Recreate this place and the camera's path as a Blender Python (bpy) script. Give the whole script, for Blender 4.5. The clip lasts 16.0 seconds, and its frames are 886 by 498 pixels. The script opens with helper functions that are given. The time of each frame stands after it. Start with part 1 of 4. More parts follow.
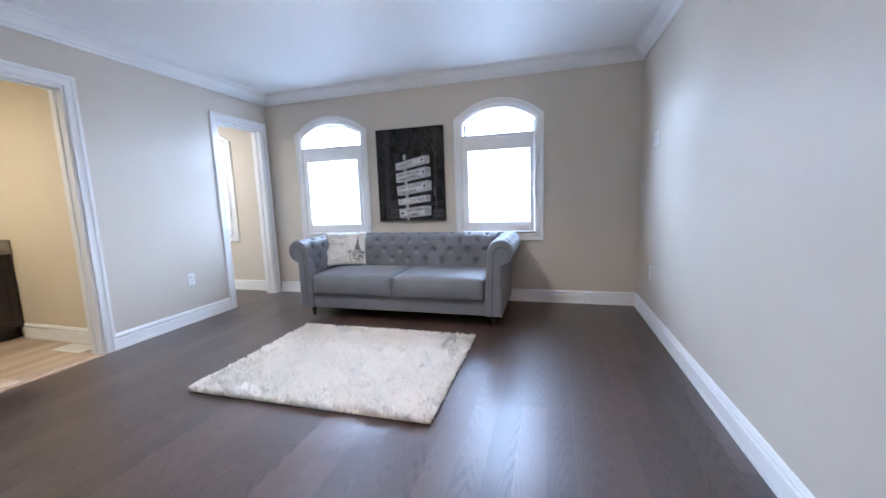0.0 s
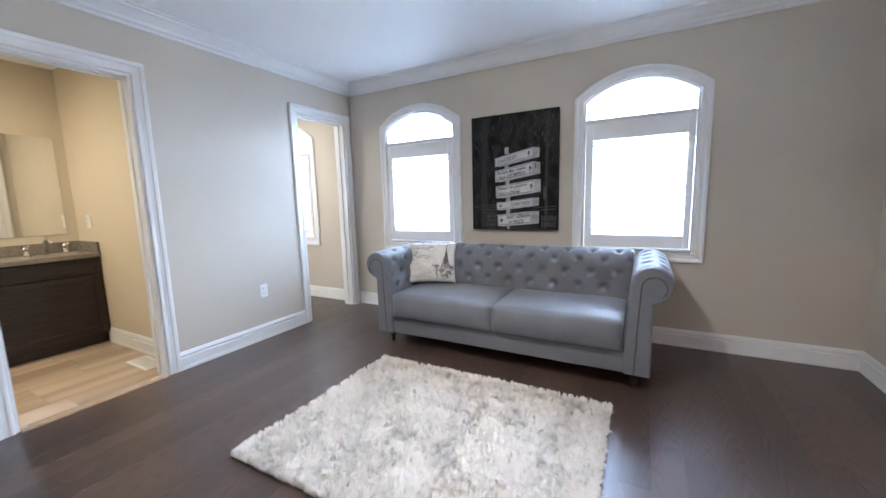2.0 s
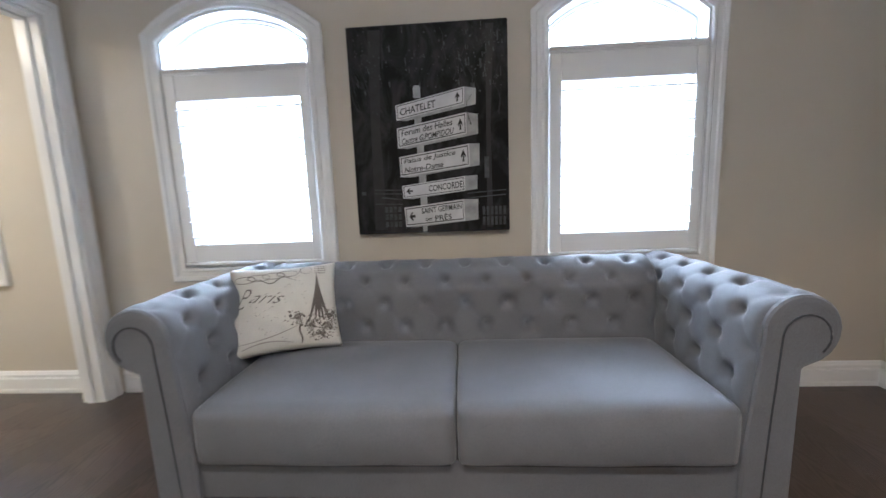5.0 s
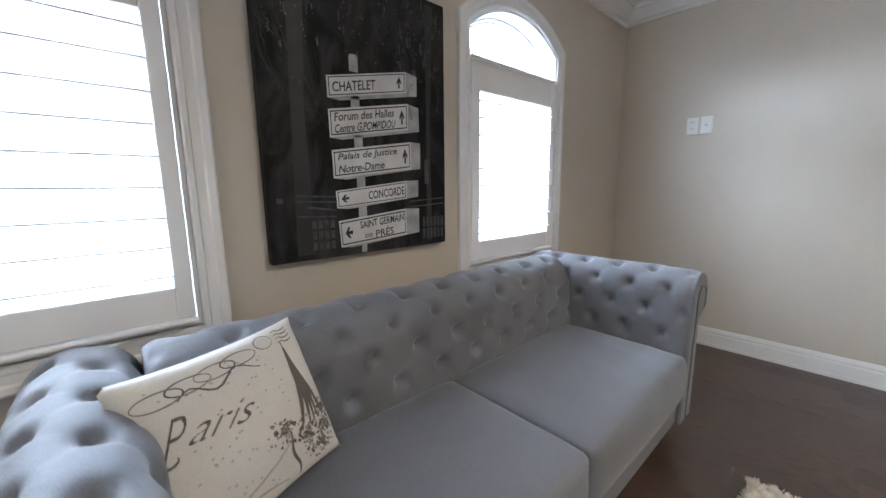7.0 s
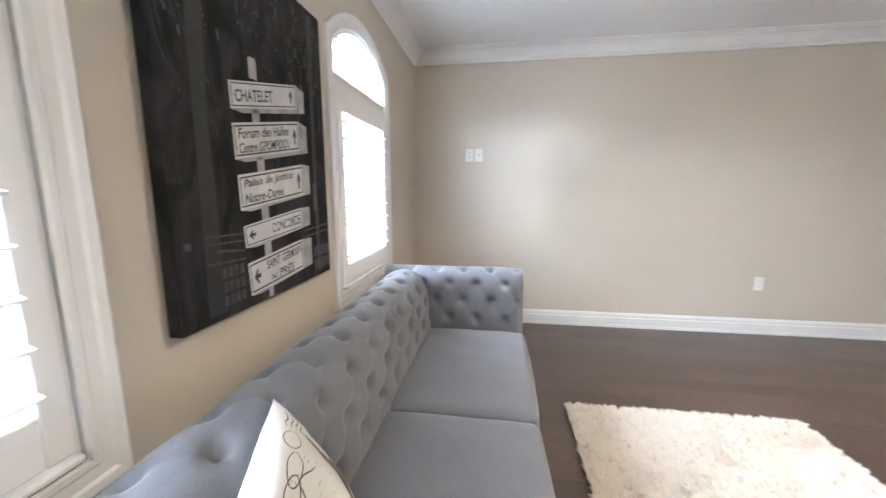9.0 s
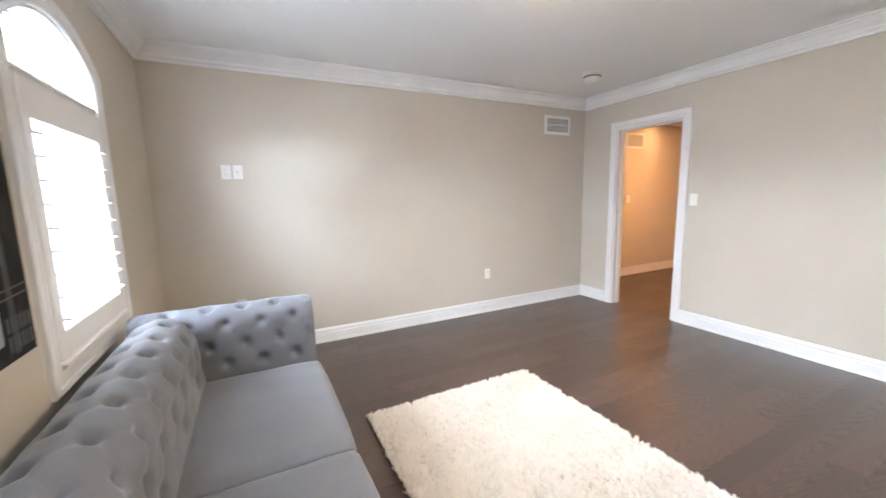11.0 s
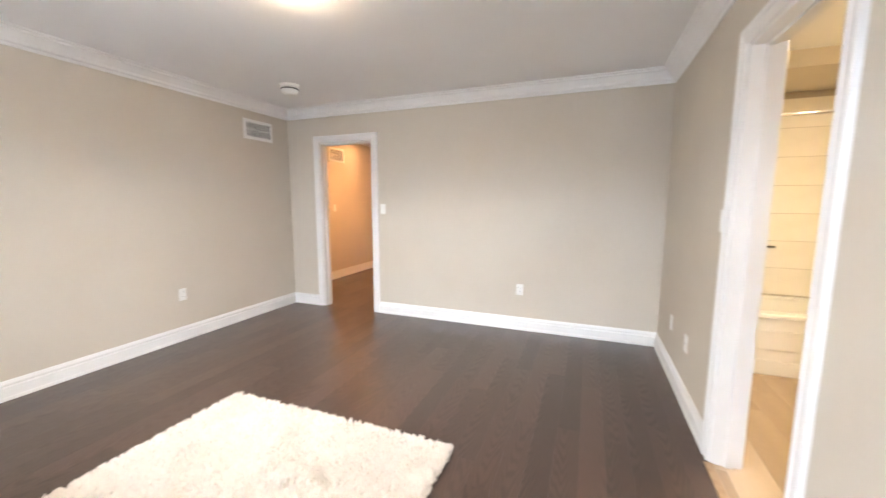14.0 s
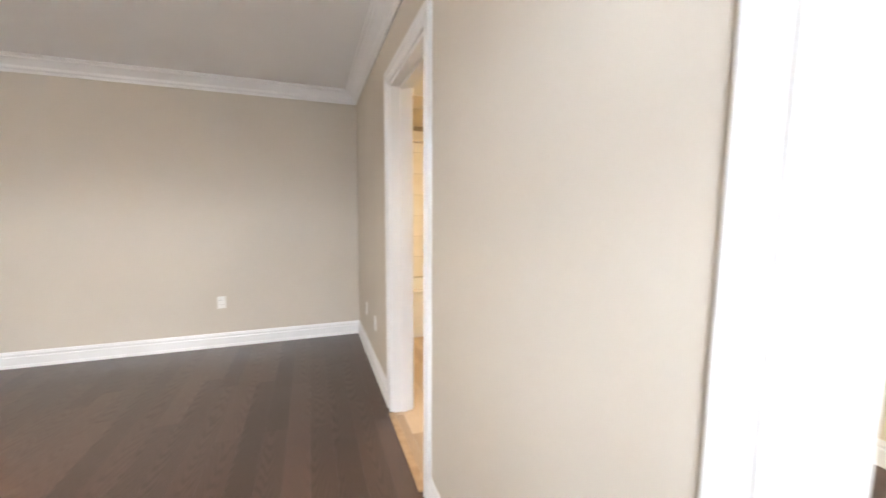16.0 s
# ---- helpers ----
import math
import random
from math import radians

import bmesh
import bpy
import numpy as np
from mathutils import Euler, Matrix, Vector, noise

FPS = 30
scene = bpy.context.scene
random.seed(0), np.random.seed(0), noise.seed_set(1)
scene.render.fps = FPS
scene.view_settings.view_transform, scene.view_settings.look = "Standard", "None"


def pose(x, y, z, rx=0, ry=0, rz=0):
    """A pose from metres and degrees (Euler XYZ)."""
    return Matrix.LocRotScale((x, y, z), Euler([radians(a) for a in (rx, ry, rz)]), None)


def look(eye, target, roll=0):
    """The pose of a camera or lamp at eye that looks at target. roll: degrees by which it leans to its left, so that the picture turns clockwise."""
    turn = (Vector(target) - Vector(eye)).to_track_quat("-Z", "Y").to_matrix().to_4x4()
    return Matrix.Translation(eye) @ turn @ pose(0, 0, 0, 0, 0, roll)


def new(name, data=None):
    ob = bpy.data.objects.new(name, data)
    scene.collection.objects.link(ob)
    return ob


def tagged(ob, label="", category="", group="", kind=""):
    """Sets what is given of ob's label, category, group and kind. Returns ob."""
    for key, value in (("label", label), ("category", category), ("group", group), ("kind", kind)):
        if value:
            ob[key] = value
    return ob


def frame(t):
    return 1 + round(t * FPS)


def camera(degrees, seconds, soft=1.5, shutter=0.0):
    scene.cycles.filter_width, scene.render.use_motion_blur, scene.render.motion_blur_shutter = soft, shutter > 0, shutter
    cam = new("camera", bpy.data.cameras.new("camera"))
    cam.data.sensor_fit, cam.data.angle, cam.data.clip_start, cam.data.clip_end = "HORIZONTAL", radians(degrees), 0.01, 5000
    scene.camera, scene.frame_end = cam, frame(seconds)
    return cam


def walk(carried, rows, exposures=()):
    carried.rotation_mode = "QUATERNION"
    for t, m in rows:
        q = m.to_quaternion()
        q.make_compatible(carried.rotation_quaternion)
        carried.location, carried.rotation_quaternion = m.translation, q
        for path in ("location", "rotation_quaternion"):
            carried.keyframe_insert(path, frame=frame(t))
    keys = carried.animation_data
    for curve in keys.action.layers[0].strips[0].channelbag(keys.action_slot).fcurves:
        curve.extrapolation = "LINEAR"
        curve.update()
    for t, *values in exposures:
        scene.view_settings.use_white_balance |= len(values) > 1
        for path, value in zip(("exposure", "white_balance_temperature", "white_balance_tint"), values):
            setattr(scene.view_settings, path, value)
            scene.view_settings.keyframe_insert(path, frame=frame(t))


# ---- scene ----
# ---------------------------------------------------------------- camera
cam = camera(99.8, 16.0, 1.5, 0.5)
PATH = [
    (0, (3.444, -4.073, 1.146), (2.891, -2.17, 0.878), -2.0),
    (0.5, (3.39, -3.976, 1.16), (2.688, -2.122, 0.894), -1.8),
    (1, (3.261, -3.845, 1.181), (2.415, -2.053, 0.914), -1.7),
    (1.5, (3.123, -3.633, 1.194), (2.192, -1.884, 0.923), -1.7),
    (2, (2.979, -3.361, 1.207), (2.032, -1.62, 0.939), -1.6),
    (2.5, (2.806, -3.096, 1.196), (1.868, -1.349, 0.928), -1.7),
    (3, (2.647, -2.843, 1.178), (1.772, -1.064, 0.912), -1.7),
    (3.5, (2.511, -2.59, 1.158), (1.767, -0.753, 0.887), -2.0),
    (4, (2.371, -2.369, 1.13), (1.791, -0.474, 0.859), -2.1),
    (4.5, (2.237, -2.169, 1.097), (1.85, -0.224, 0.837), -2.3),
    (4.7, (2.18, -2.104, 1.092), (1.889, -0.144, 0.819), -2.3),
    (6.8, (1.182, -1.419, 1.156), (2.401, 0.133, 0.831), -0.7),
    (7, (1.108, -1.352, 1.161), (2.434, 0.111, 0.836), -0.6),
    (7.5, (0.965, -1.18, 1.176), (2.519, 0.038, 0.855), -0.4),
    (8, (0.853, -1.038, 1.209), (2.578, -0.082, 0.878), 0.1),
    (8.5, (0.777, -0.896, 1.244), (2.641, -0.244, 0.925), -0.2),
    (9, (0.765, -0.785, 1.257), (2.719, -0.492, 0.945), -0.1),
    (9.5, (0.767, -0.692, 1.28), (2.743, -0.767, 0.976), -0.5),
    (9.7, (0.771, -0.662, 1.277), (2.74, -0.868, 0.997), -0.9),
    (11.8, (0.681, -0.675, 1.384), (2.27, -1.849, 1.075), -0.3),
    (12, (0.66, -0.67, 1.387), (2.207, -1.9, 1.08), -0.2),
    (12.5, (0.652, -0.659, 1.369), (2.067, -2.043, 1.08), -0.2),
    (13, (0.719, -0.664, 1.343), (1.945, -2.221, 1.07), 0.1),
    (13.5, (0.695, -0.655, 1.345), (1.694, -2.368, 1.079), 0.3),
    (14, (0.648, -0.644, 1.346), (1.367, -2.494, 1.094), 0.1),
    (14.5, (0.57, -0.613, 1.337), (0.994, -2.553, 1.102), 0.0),
    (15, (0.500, -0.578, 1.318), (0.603, -2.564, 1.1), 0.1),
    (15.5, (0.486, -0.553, 1.313), (0.202, -2.521, 1.102), 0.2),
    (16, (0.473, -0.532, 1.315), (-0.195, -2.406, 1.107), 0.3),
]
EXPOSURES = [(0, -0.05, 4820, 11), (2, -0.08, 5000, 9), (4.7, -0.36, 5300, 9), (7, -0.5, 5500, 9), (7.5, -0.35, 5560, 9), (9.5, 0.24, 5800, 10), (12, 0.26, 5950, 11), (14, 0.3, 6250, 12), (15, 0.18, 6350, 13), (16, 0.0, 6450, 13)]
walk(cam, [(t, look(eye, target, roll)) for t, eye, target, roll in PATH], EXPOSURES)

# ---------------------------------------------------------------- plan (metres)
ROOM_X, ROOM_Y, ROOM_H = 4.28, -4.505, 2.478      # window wall at y = 0, door wall at x = 0
BATH_X, BATH_Y0, BATH_Y1, BATH_H = -1.66, -1.93, -4.93, 2.42
CLOSET_X, CLOSET_Y, CLOSET_H = -2.30, -1.82, 2.44
HALL_X0, HALL_X1, HALL_Y, HALL_H = 2.60, 4.75, -8.0, 2.42
WALL_T, OUT_T = 0.13, 0.19
DOOR_H = 2.06
BATH_DOOR = (-2.822, -2.075)
CLOSET_DOOR = (-0.757, -0.112)
HALL_DOOR = (3.045, 3.792)
WIN_Z0, WIN_SPRING, WIN_APEX = 0.748, 1.942, 2.084
WINDOWS = [(0.50, 1.30), (2.512, 3.294), (-1.455, -0.67)]
DAY, SKYLIGHT = 54.0, 1400.0

# ---------------------------------------------------------------- world and lights
world = bpy.data.worlds.new("sky")
scene.world = world
world.use_nodes = True
sky = world.node_tree.nodes.new("ShaderNodeTexSky")
sky.sky_type = "NISHITA"
sky.sun_disc = False
sky.sun_elevation, sky.sun_rotation = radians(40), radians(200)
world.node_tree.nodes["Background"].inputs["Strength"].default_value = 0.1
world.node_tree.links.new(sky.outputs["Color"], world.node_tree.nodes["Background"].inputs["Color"])


def area_lamp(name, m, sx, sy, watts, colour, spread=180):
    data = bpy.data.lights.new(name, "AREA")
    data.shape, data.size, data.size_y = "RECTANGLE", sx, sy
    data.energy, data.color, data.spread = watts, colour, radians(spread)
    ob = new(name, data)
    ob.matrix_world = m
    return ob


for x0, x1 in WINDOWS:
    # daylight standing in each window opening, behind the glass
    area_lamp("window_daylight", look(((x0 + x1) / 2, 0.165, 1.475), ((x0 + x1) / 2, -2, 1.475)),
              x1 - x0 + 0.16, 1.75, DAY, (0.86, 0.93, 1.0))
    # unseen lamp added outside above each window, standing in for sky light falling inward
    area_lamp("sky_daylight", look(((x0 + x1) / 2, 1.2, 2.95), ((x0 + x1) / 2, -1.1, 0.8)), 1.5, 2.3, SKYLIGHT, (0.86, 0.93, 1.0))
area_lamp("ceiling_lamp_light", look((2.14, -2.245, ROOM_H - 0.115), (2.14, -2.245, 0)), 0.22, 0.22, 29, (1.0, 0.86, 0.68), 140)
area_lamp("bath_light", look((-0.95, -3.3, BATH_H - 0.12), (-0.95, -3.3, 0)), 0.3, 0.3, 41, (1.0, 0.75, 0.42))
area_lamp("closet_light", look((-1.2, -1.0, CLOSET_H - 0.10), (-1.2, -1.0, 0)), 0.28, 0.28, 40, (1.0, 0.80, 0.55))
area_lamp("hall_spot", look((4.45, -6.47, HALL_H - 0.02), (4.45, -6.47, 0)), 0.09, 0.09, 5, (1.0, 0.46, 0.17))
# added out of view to brighten and warm the hall
area_lamp("hall_spot", look((3.6, -6.0, HALL_H - 0.02), (3.6, -6.0, 0)), 0.09, 0.09, 50, (1.0, 0.46, 0.17))


# ---------------------------------------------------------------- materials
def node_material(name):
    m = bpy.data.materials.new(name)
    m.use_nodes = True
    nt = m.node_tree
    return m, nt, nt.nodes["Principled BSDF"]


def link(nt, a, b):
    nt.links.new(a, b)


def ramp_between(nt, fac, c0, c1, p0=0.3, p1=0.7):
    r = nt.nodes.new("ShaderNodeValToRGB")
    r.color_ramp.elements[0].position, r.color_ramp.elements[1].position = p0, p1
    r.color_ramp.elements[0].color, r.color_ramp.elements[1].color = (*c0, 1), (*c1, 1)
    link(nt, fac, r.inputs["Fac"])
    return r


def noise_node(nt, vec, scale, detail=3.0, rough=0.5, distortion=0.0):
    n = nt.nodes.new("ShaderNodeTexNoise")
    n.inputs["Scale"].default_value, n.inputs["Detail"].default_value = scale, detail
    n.inputs["Roughness"].default_value, n.inputs["Distortion"].default_value = rough, distortion
    link(nt, vec, n.inputs["Vector"])
    return n


def surface(name, c0, c1, rough=0.5, scale=4.0, fine=200.0, bump=0.1, metal=0.0, spread=0.06, coat=0.0, depth=0.002, sheen=0.0):
    """A surface with broad tone changes, fine relief and uneven gloss."""
    m, nt, b = node_material(name)
    co = nt.nodes.new("ShaderNodeTexCoord").outputs["Object"]
    n1 = noise_node(nt, co, scale, 4.0)
    r = ramp_between(nt, n1.outputs["Fac"], c0, c1)
    link(nt, r.outputs["Color"], b.inputs["Base Color"])
    n2 = noise_node(nt, co, fine, 2.0)
    bp = nt.nodes.new("ShaderNodeBump")
    bp.inputs["Strength"].default_value, bp.inputs["Distance"].default_value = bump, depth
    link(nt, n2.outputs["Fac"], bp.inputs["Height"])
    link(nt, bp.outputs["Normal"], b.inputs["Normal"])
    n3 = noise_node(nt, co, scale * 3.1, 2.0)
    mr = nt.nodes.new("ShaderNodeMapRange")
    mr.inputs["To Min"].default_value, mr.inputs["To Max"].default_value = max(0.02, rough - spread), rough + spread
    link(nt, n3.outputs["Fac"], mr.inputs["Value"])
    link(nt, mr.outputs["Result"], b.inputs["Roughness"])
    b.inputs["Metallic"].default_value = metal
    b.inputs["Coat Weight"].default_value = coat
    b.inputs["Sheen Weight"].default_value = sheen
    return m


def wood_planks(name, dark, light, rough, along, ring=9.0, grain=0.5, tone=0.5, freq=60.0, coat=0.0, stretch=0.09, streak=0.03, cathedral=False):
    """Board wood: cathedral rings stretched along the board, pores, and a tone of its own for each board."""
    m, nt, b = node_material(name)
    co = nt.nodes.new("ShaderNodeTexCoord").outputs["Object"]
    info = nt.nodes.new("ShaderNodeObjectInfo")
    off = nt.nodes.new("ShaderNodeVectorMath")
    off.operation = "SCALE"
    off.inputs[0].default_value = (37.0, 91.0, 53.0)
    link(nt, info.outputs["Random"], off.inputs["Scale"])
    add = nt.nodes.new("ShaderNodeVectorMath")
    add.operation = "ADD"
    link(nt, co, add.inputs[0])
    link(nt, off.outputs["Vector"], add.inputs[1])
    mp = nt.nodes.new("ShaderNodeMapping")
    mp.inputs["Scale"].default_value = (1, stretch, 1) if along == "y" else (stretch, 1, 1)
    link(nt, add.outputs["Vector"], mp.inputs["Vector"])
    v = mp.outputs["Vector"]
    broad = noise_node(nt, v, ring, 1.0, 0.4)
    mul = nt.nodes.new("ShaderNodeMath")
    mul.operation = "MULTIPLY"
    mul.inputs[1].default_value = freq
    link(nt, broad.outputs["Fac"], mul.inputs[0])
    sn = nt.nodes.new("ShaderNodeMath")
    sn.operation = "SINE"
    link(nt, mul.outputs["Value"], sn.inputs[0])
    rings = nt.nodes.new("ShaderNodeMapRange")
    rings.inputs["From Min"].default_value = -1.0
    if cathedral:
        # flat-sawn figure: arches about a line that lies differently on each board
        sep = nt.nodes.new("ShaderNodeSeparateXYZ")
        link(nt, co, sep.inputs["Vector"])

        def calc(op, a, b_=0.0, c=0.0):
            n = nt.nodes.new("ShaderNodeMath")
            n.operation = op
            for i, v in enumerate((a, b_, c)):
                if isinstance(v, (int, float)):
                    n.inputs[i].default_value = v
                else:
                    link(nt, v, n.inputs[i])
            return n.outputs["Value"]

        off = calc("MULTIPLY_ADD", info.outputs["Random"], 0.17, -0.085)
        dx = calc("ADD", sep.outputs["X"], off)
        arch = calc("MULTIPLY", calc("MULTIPLY", dx, dx), 900.0)
        wander = noise_node(nt, v, 16.0, 2.0, 0.5)
        phase = calc("MULTIPLY_ADD", sep.outputs["Y"], 9.0, calc("MULTIPLY_ADD", wander.outputs["Fac"], 5.0, arch))
        link(nt, calc("SINE", calc("MULTIPLY", phase, 2 * math.pi)), rings.inputs["Value"])
        rings.inputs["From Min"].default_value, rings.inputs["From Max"].default_value = -0.75, 0.35
        b.inputs["Specular IOR Level"].default_value = 0.3
    if not cathedral:
        link(nt, sn.outputs["Value"], rings.inputs["Value"])
    pores = noise_node(nt, v, 260.0, 2.0)
    mixf = nt.nodes.new("ShaderNodeMath")
    mixf.operation = "MULTIPLY_ADD"
    mixf.inputs[1].default_value, mixf.inputs[2].default_value = grain, 0.0
    link(nt, rings.outputs["Result"], mixf.inputs[0])
    s2 = nt.nodes.new("ShaderNodeMath")
    s2.operation = "MULTIPLY_ADD"
    s2.inputs[1].default_value = tone
    link(nt, info.outputs["Random"], s2.inputs[0])
    link(nt, mixf.outputs["Value"], s2.inputs[2])
    s3 = nt.nodes.new("ShaderNodeMath")
    s3.operation = "MULTIPLY_ADD"
    s3.inputs[1].default_value = 0.25
    link(nt, pores.outputs["Fac"], s3.inputs[0])
    link(nt, s2.outputs["Value"], s3.inputs[2])
    r = ramp_between(nt, s3.outputs["Value"], dark, light, 0.05, 1.0)
    link(nt, r.outputs["Color"], b.inputs["Base Color"])
    hsum = nt.nodes.new("ShaderNodeMath")
    hsum.operation = "ADD"
    soft_ring = nt.nodes.new("ShaderNodeMath")
    soft_ring.operation = "MULTIPLY"
    soft_ring.inputs[1].default_value = 0.9
    link(nt, rings.outputs["Result"], soft_ring.inputs[0])
    link(nt, soft_ring.outputs["Value"], hsum.inputs[0])
    b.inputs["Coat Roughness"].default_value = 0.23
    gloss = nt.nodes.new("ShaderNodeMapRange")
    gloss.inputs["To Min"].default_value, gloss.inputs["To Max"].default_value = coat * 0.05, min(1.0, coat * 1.2)
    link(nt, rings.outputs["Result"], gloss.inputs["Value"])
    link(nt, gloss.outputs["Result"], b.inputs["Coat Weight"])
    link(nt, pores.outputs["Fac"], hsum.inputs[1])
    bp = nt.nodes.new("ShaderNodeBump")
    bp.inputs["Strength"].default_value, bp.inputs["Distance"].default_value = 0.24, 0.0008
    link(nt, hsum.outputs["Value"], bp.inputs["Height"])
    link(nt, bp.outputs["Normal"], b.inputs["Normal"])
    link(nt, bp.outputs["Normal"], b.inputs["Coat Normal"])
    wear = noise_node(nt, co, 2.3, 4.0)
    mr = nt.nodes.new("ShaderNodeMapRange")
    mr.inputs["To Min"].default_value, mr.inputs["To Max"].default_value = rough - 0.04 + streak / 2, rough + 0.06 + streak / 2
    link(nt, wear.outputs["Fac"], mr.inputs["Value"])
    gl = nt.nodes.new("ShaderNodeMath")
    gl.operation = "MULTIPLY_ADD"
    gl.inputs[1].default_value = -streak
    link(nt, rings.outputs["Result"], gl.inputs[0])
    link(nt, mr.outputs["Result"], gl.inputs[2])
    link(nt, gl.outputs["Value"], b.inputs["Roughness"])
    return m


def fabric(name, c0, c1, weave=900.0, rough=0.9, sheen=0.3):
    """Woven cloth: crossed threads, flecks and broad fading."""
    m, nt, b = node_material(name)
    co = nt.nodes.new("ShaderNodeTexCoord").outputs["Object"]
    fleck = noise_node(nt, co, 420.0, 2.0, 0.7)
    broad = noise_node(nt, co, 5.0, 3.0)
    s = nt.nodes.new("ShaderNodeMath")
    s.operation = "MULTIPLY_ADD"
    s.inputs[1].default_value = 0.5
    link(nt, fleck.outputs["Fac"], s.inputs[0])
    h = nt.nodes.new("ShaderNodeMath")
    h.operation = "MULTIPLY"
    h.inputs[1].default_value = 0.2
    link(nt, broad.outputs["Fac"], h.inputs[0])
    link(nt, h.outputs["Value"], s.inputs[2])
    r = ramp_between(nt, s.outputs["Value"], c0, c1, 0.2, 0.5)
    link(nt, r.outputs["Color"], b.inputs["Base Color"])
    wv = noise_node(nt, co, weave, 1.0)
    bp = nt.nodes.new("ShaderNodeBump")
    bp.inputs["Strength"].default_value, bp.inputs["Distance"].default_value = 0.55, 0.0014
    link(nt, wv.outputs["Fac"], bp.inputs["Height"])
    link(nt, bp.outputs["Normal"], b.inputs["Normal"])
    b.inputs["Roughness"].default_value = rough
    b.inputs["Sheen Weight"].default_value = sheen
    b.inputs["Sheen Roughness"].default_value = 0.4
    return m


def island_fibre(name, c0, c1):
    m, nt, b = node_material(name)
    geo = nt.nodes.new("ShaderNodeNewGeometry")
    co = nt.nodes.new("ShaderNodeTexCoord").outputs["Object"]
    n = noise_node(nt, co, 9.0, 3.0)
    s = nt.nodes.new("ShaderNodeMath")
    s.operation = "MULTIPLY_ADD"
    s.inputs[1].default_value = 0.6
    link(nt, geo.outputs["Random Per Island"], s.inputs[0])
    h = nt.nodes.new("ShaderNodeMath")
    h.operation = "MULTIPLY"
    h.inputs[1].default_value = 0.4
    link(nt, n.outputs["Fac"], h.inputs[0])
    link(nt, h.outputs["Value"], s.inputs[2])
    r = ramp_between(nt, s.outputs["Value"], c0, c1, 0.1, 0.9)
    link(nt, r.outputs["Color"], b.inputs["Base Color"])
    b.inputs["Roughness"].default_value = 0.85
    tr = nt.nodes.new("ShaderNodeBsdfTranslucent")
    link(nt, r.outputs["Color"], tr.inputs["Color"])
    mx = nt.nodes.new("ShaderNodeMixShader")
    mx.inputs["Fac"].default_value = 0.42
    link(nt, b.outputs["BSDF"], mx.inputs[1])
    link(nt, tr.outputs["BSDF"], mx.inputs[2])
    link(nt, mx.outputs["Shader"], nt.nodes["Material Output"].inputs["Surface"])
    return m


def glowing(name, colour, strength):
    m, nt, b = node_material(name)
    b.inputs["Base Color"].default_value = (0.9, 0.88, 0.84, 1)
    b.inputs["Emission Color"].default_value = (*colour, 1)
    b.inputs["Emission Strength"].default_value = strength
    b.inputs["Roughness"].default_value = 0.3
    return m


def photo_ground(name):
    """Dim night street print: streaked blacks with a few grey lights."""
    m, nt, b = node_material(name)
    co = nt.nodes.new("ShaderNodeTexCoord").outputs["Object"]
    mp = nt.nodes.new("ShaderNodeMapping")
    mp.inputs["Scale"].default_value = (1.0, 1.0, 0.5)
    link(nt, co, mp.inputs["Vector"])
    n = noise_node(nt, mp.outputs["Vector"], 8.0, 6.0, 0.6, 0.9)
    r = ramp_between(nt, n.outputs["Fac"], (0.007, 0.007, 0.008), (0.062, 0.060, 0.064), 0.42, 0.85)
    link(nt, r.outputs["Color"], b.inputs["Base Color"])
    w = noise_node(nt, co, 900.0, 1.0)
    bp = nt.nodes.new("ShaderNodeBump")
    bp.inputs["Strength"].default_value, bp.inputs["Distance"].default_value = 0.2, 0.0006
    link(nt, w.outputs["Fac"], bp.inputs["Height"])
    link(nt, bp.outputs["Normal"], b.inputs["Normal"])
    b.inputs["Roughness"].default_value = 0.7
    b.inputs["Specular IOR Level"].default_value = 0.2
    return m


def pane_material():
    m, nt, b = node_material("window_glass")
    b.inputs["Transmission Weight"].default_value = 1.0
    b.inputs["Roughness"].default_value = 0.0
    b.inputs["IOR"].default_value = 1.45
    return m


PAINT = surface("greige_wall_paint", (0.525, 0.478, 0.408), (0.555, 0.508, 0.437), 0.65, 1.5, 420.0, 0.12, depth=0.0008)
BATH_PAINT = surface("cream_wall_paint", (0.60, 0.53, 0.41), (0.63, 0.56, 0.44), 0.5, 1.5, 420.0, 0.12, depth=0.0008)
CEIL = surface("white_ceiling_paint", (0.81, 0.81, 0.81), (0.84, 0.84, 0.84), 0.55, 1.2, 300.0, 0.15, depth=0.001)
TRIM = surface("white_gloss_trim", (0.73, 0.73, 0.73), (0.78, 0.78, 0.78), 0.33, 3.0, 120.0, 0.05, depth=0.0008)
SHUTTER = surface("white_shutter_paint", (0.78, 0.78, 0.78), (0.83, 0.83, 0.83), 0.38, 3.0, 150.0, 0.04, depth=0.0006)
FLOOR_WOOD = wood_planks("espresso_oak", (0.028, 0.0188, 0.016), (0.100, 0.0625, 0.0492), 0.40, "y", 7.0, 0.22, 0.36, 90.0, 1.0, 0.085, 0.12, True)
BATH_WOOD = wood_planks("pale_wood_tile", (0.27, 0.195, 0.13), (0.62, 0.50, 0.37), 0.38, "y", 4.0, 0.40, 0.3, 12.0)
GROUT = surface("grey_grout", (0.36, 0.31, 0.25), (0.42, 0.37, 0.30), 0.8, 8.0, 300.0, 0.2)
SUBFLOOR = surface("dark_subfloor", (0.02, 0.014, 0.012), (0.03, 0.02, 0.018), 0.7)
SOFA = fabric("slate_weave", (0.092, 0.096, 0.110), (0.174, 0.180, 0.203), 520.0, 0.66, 0.24)
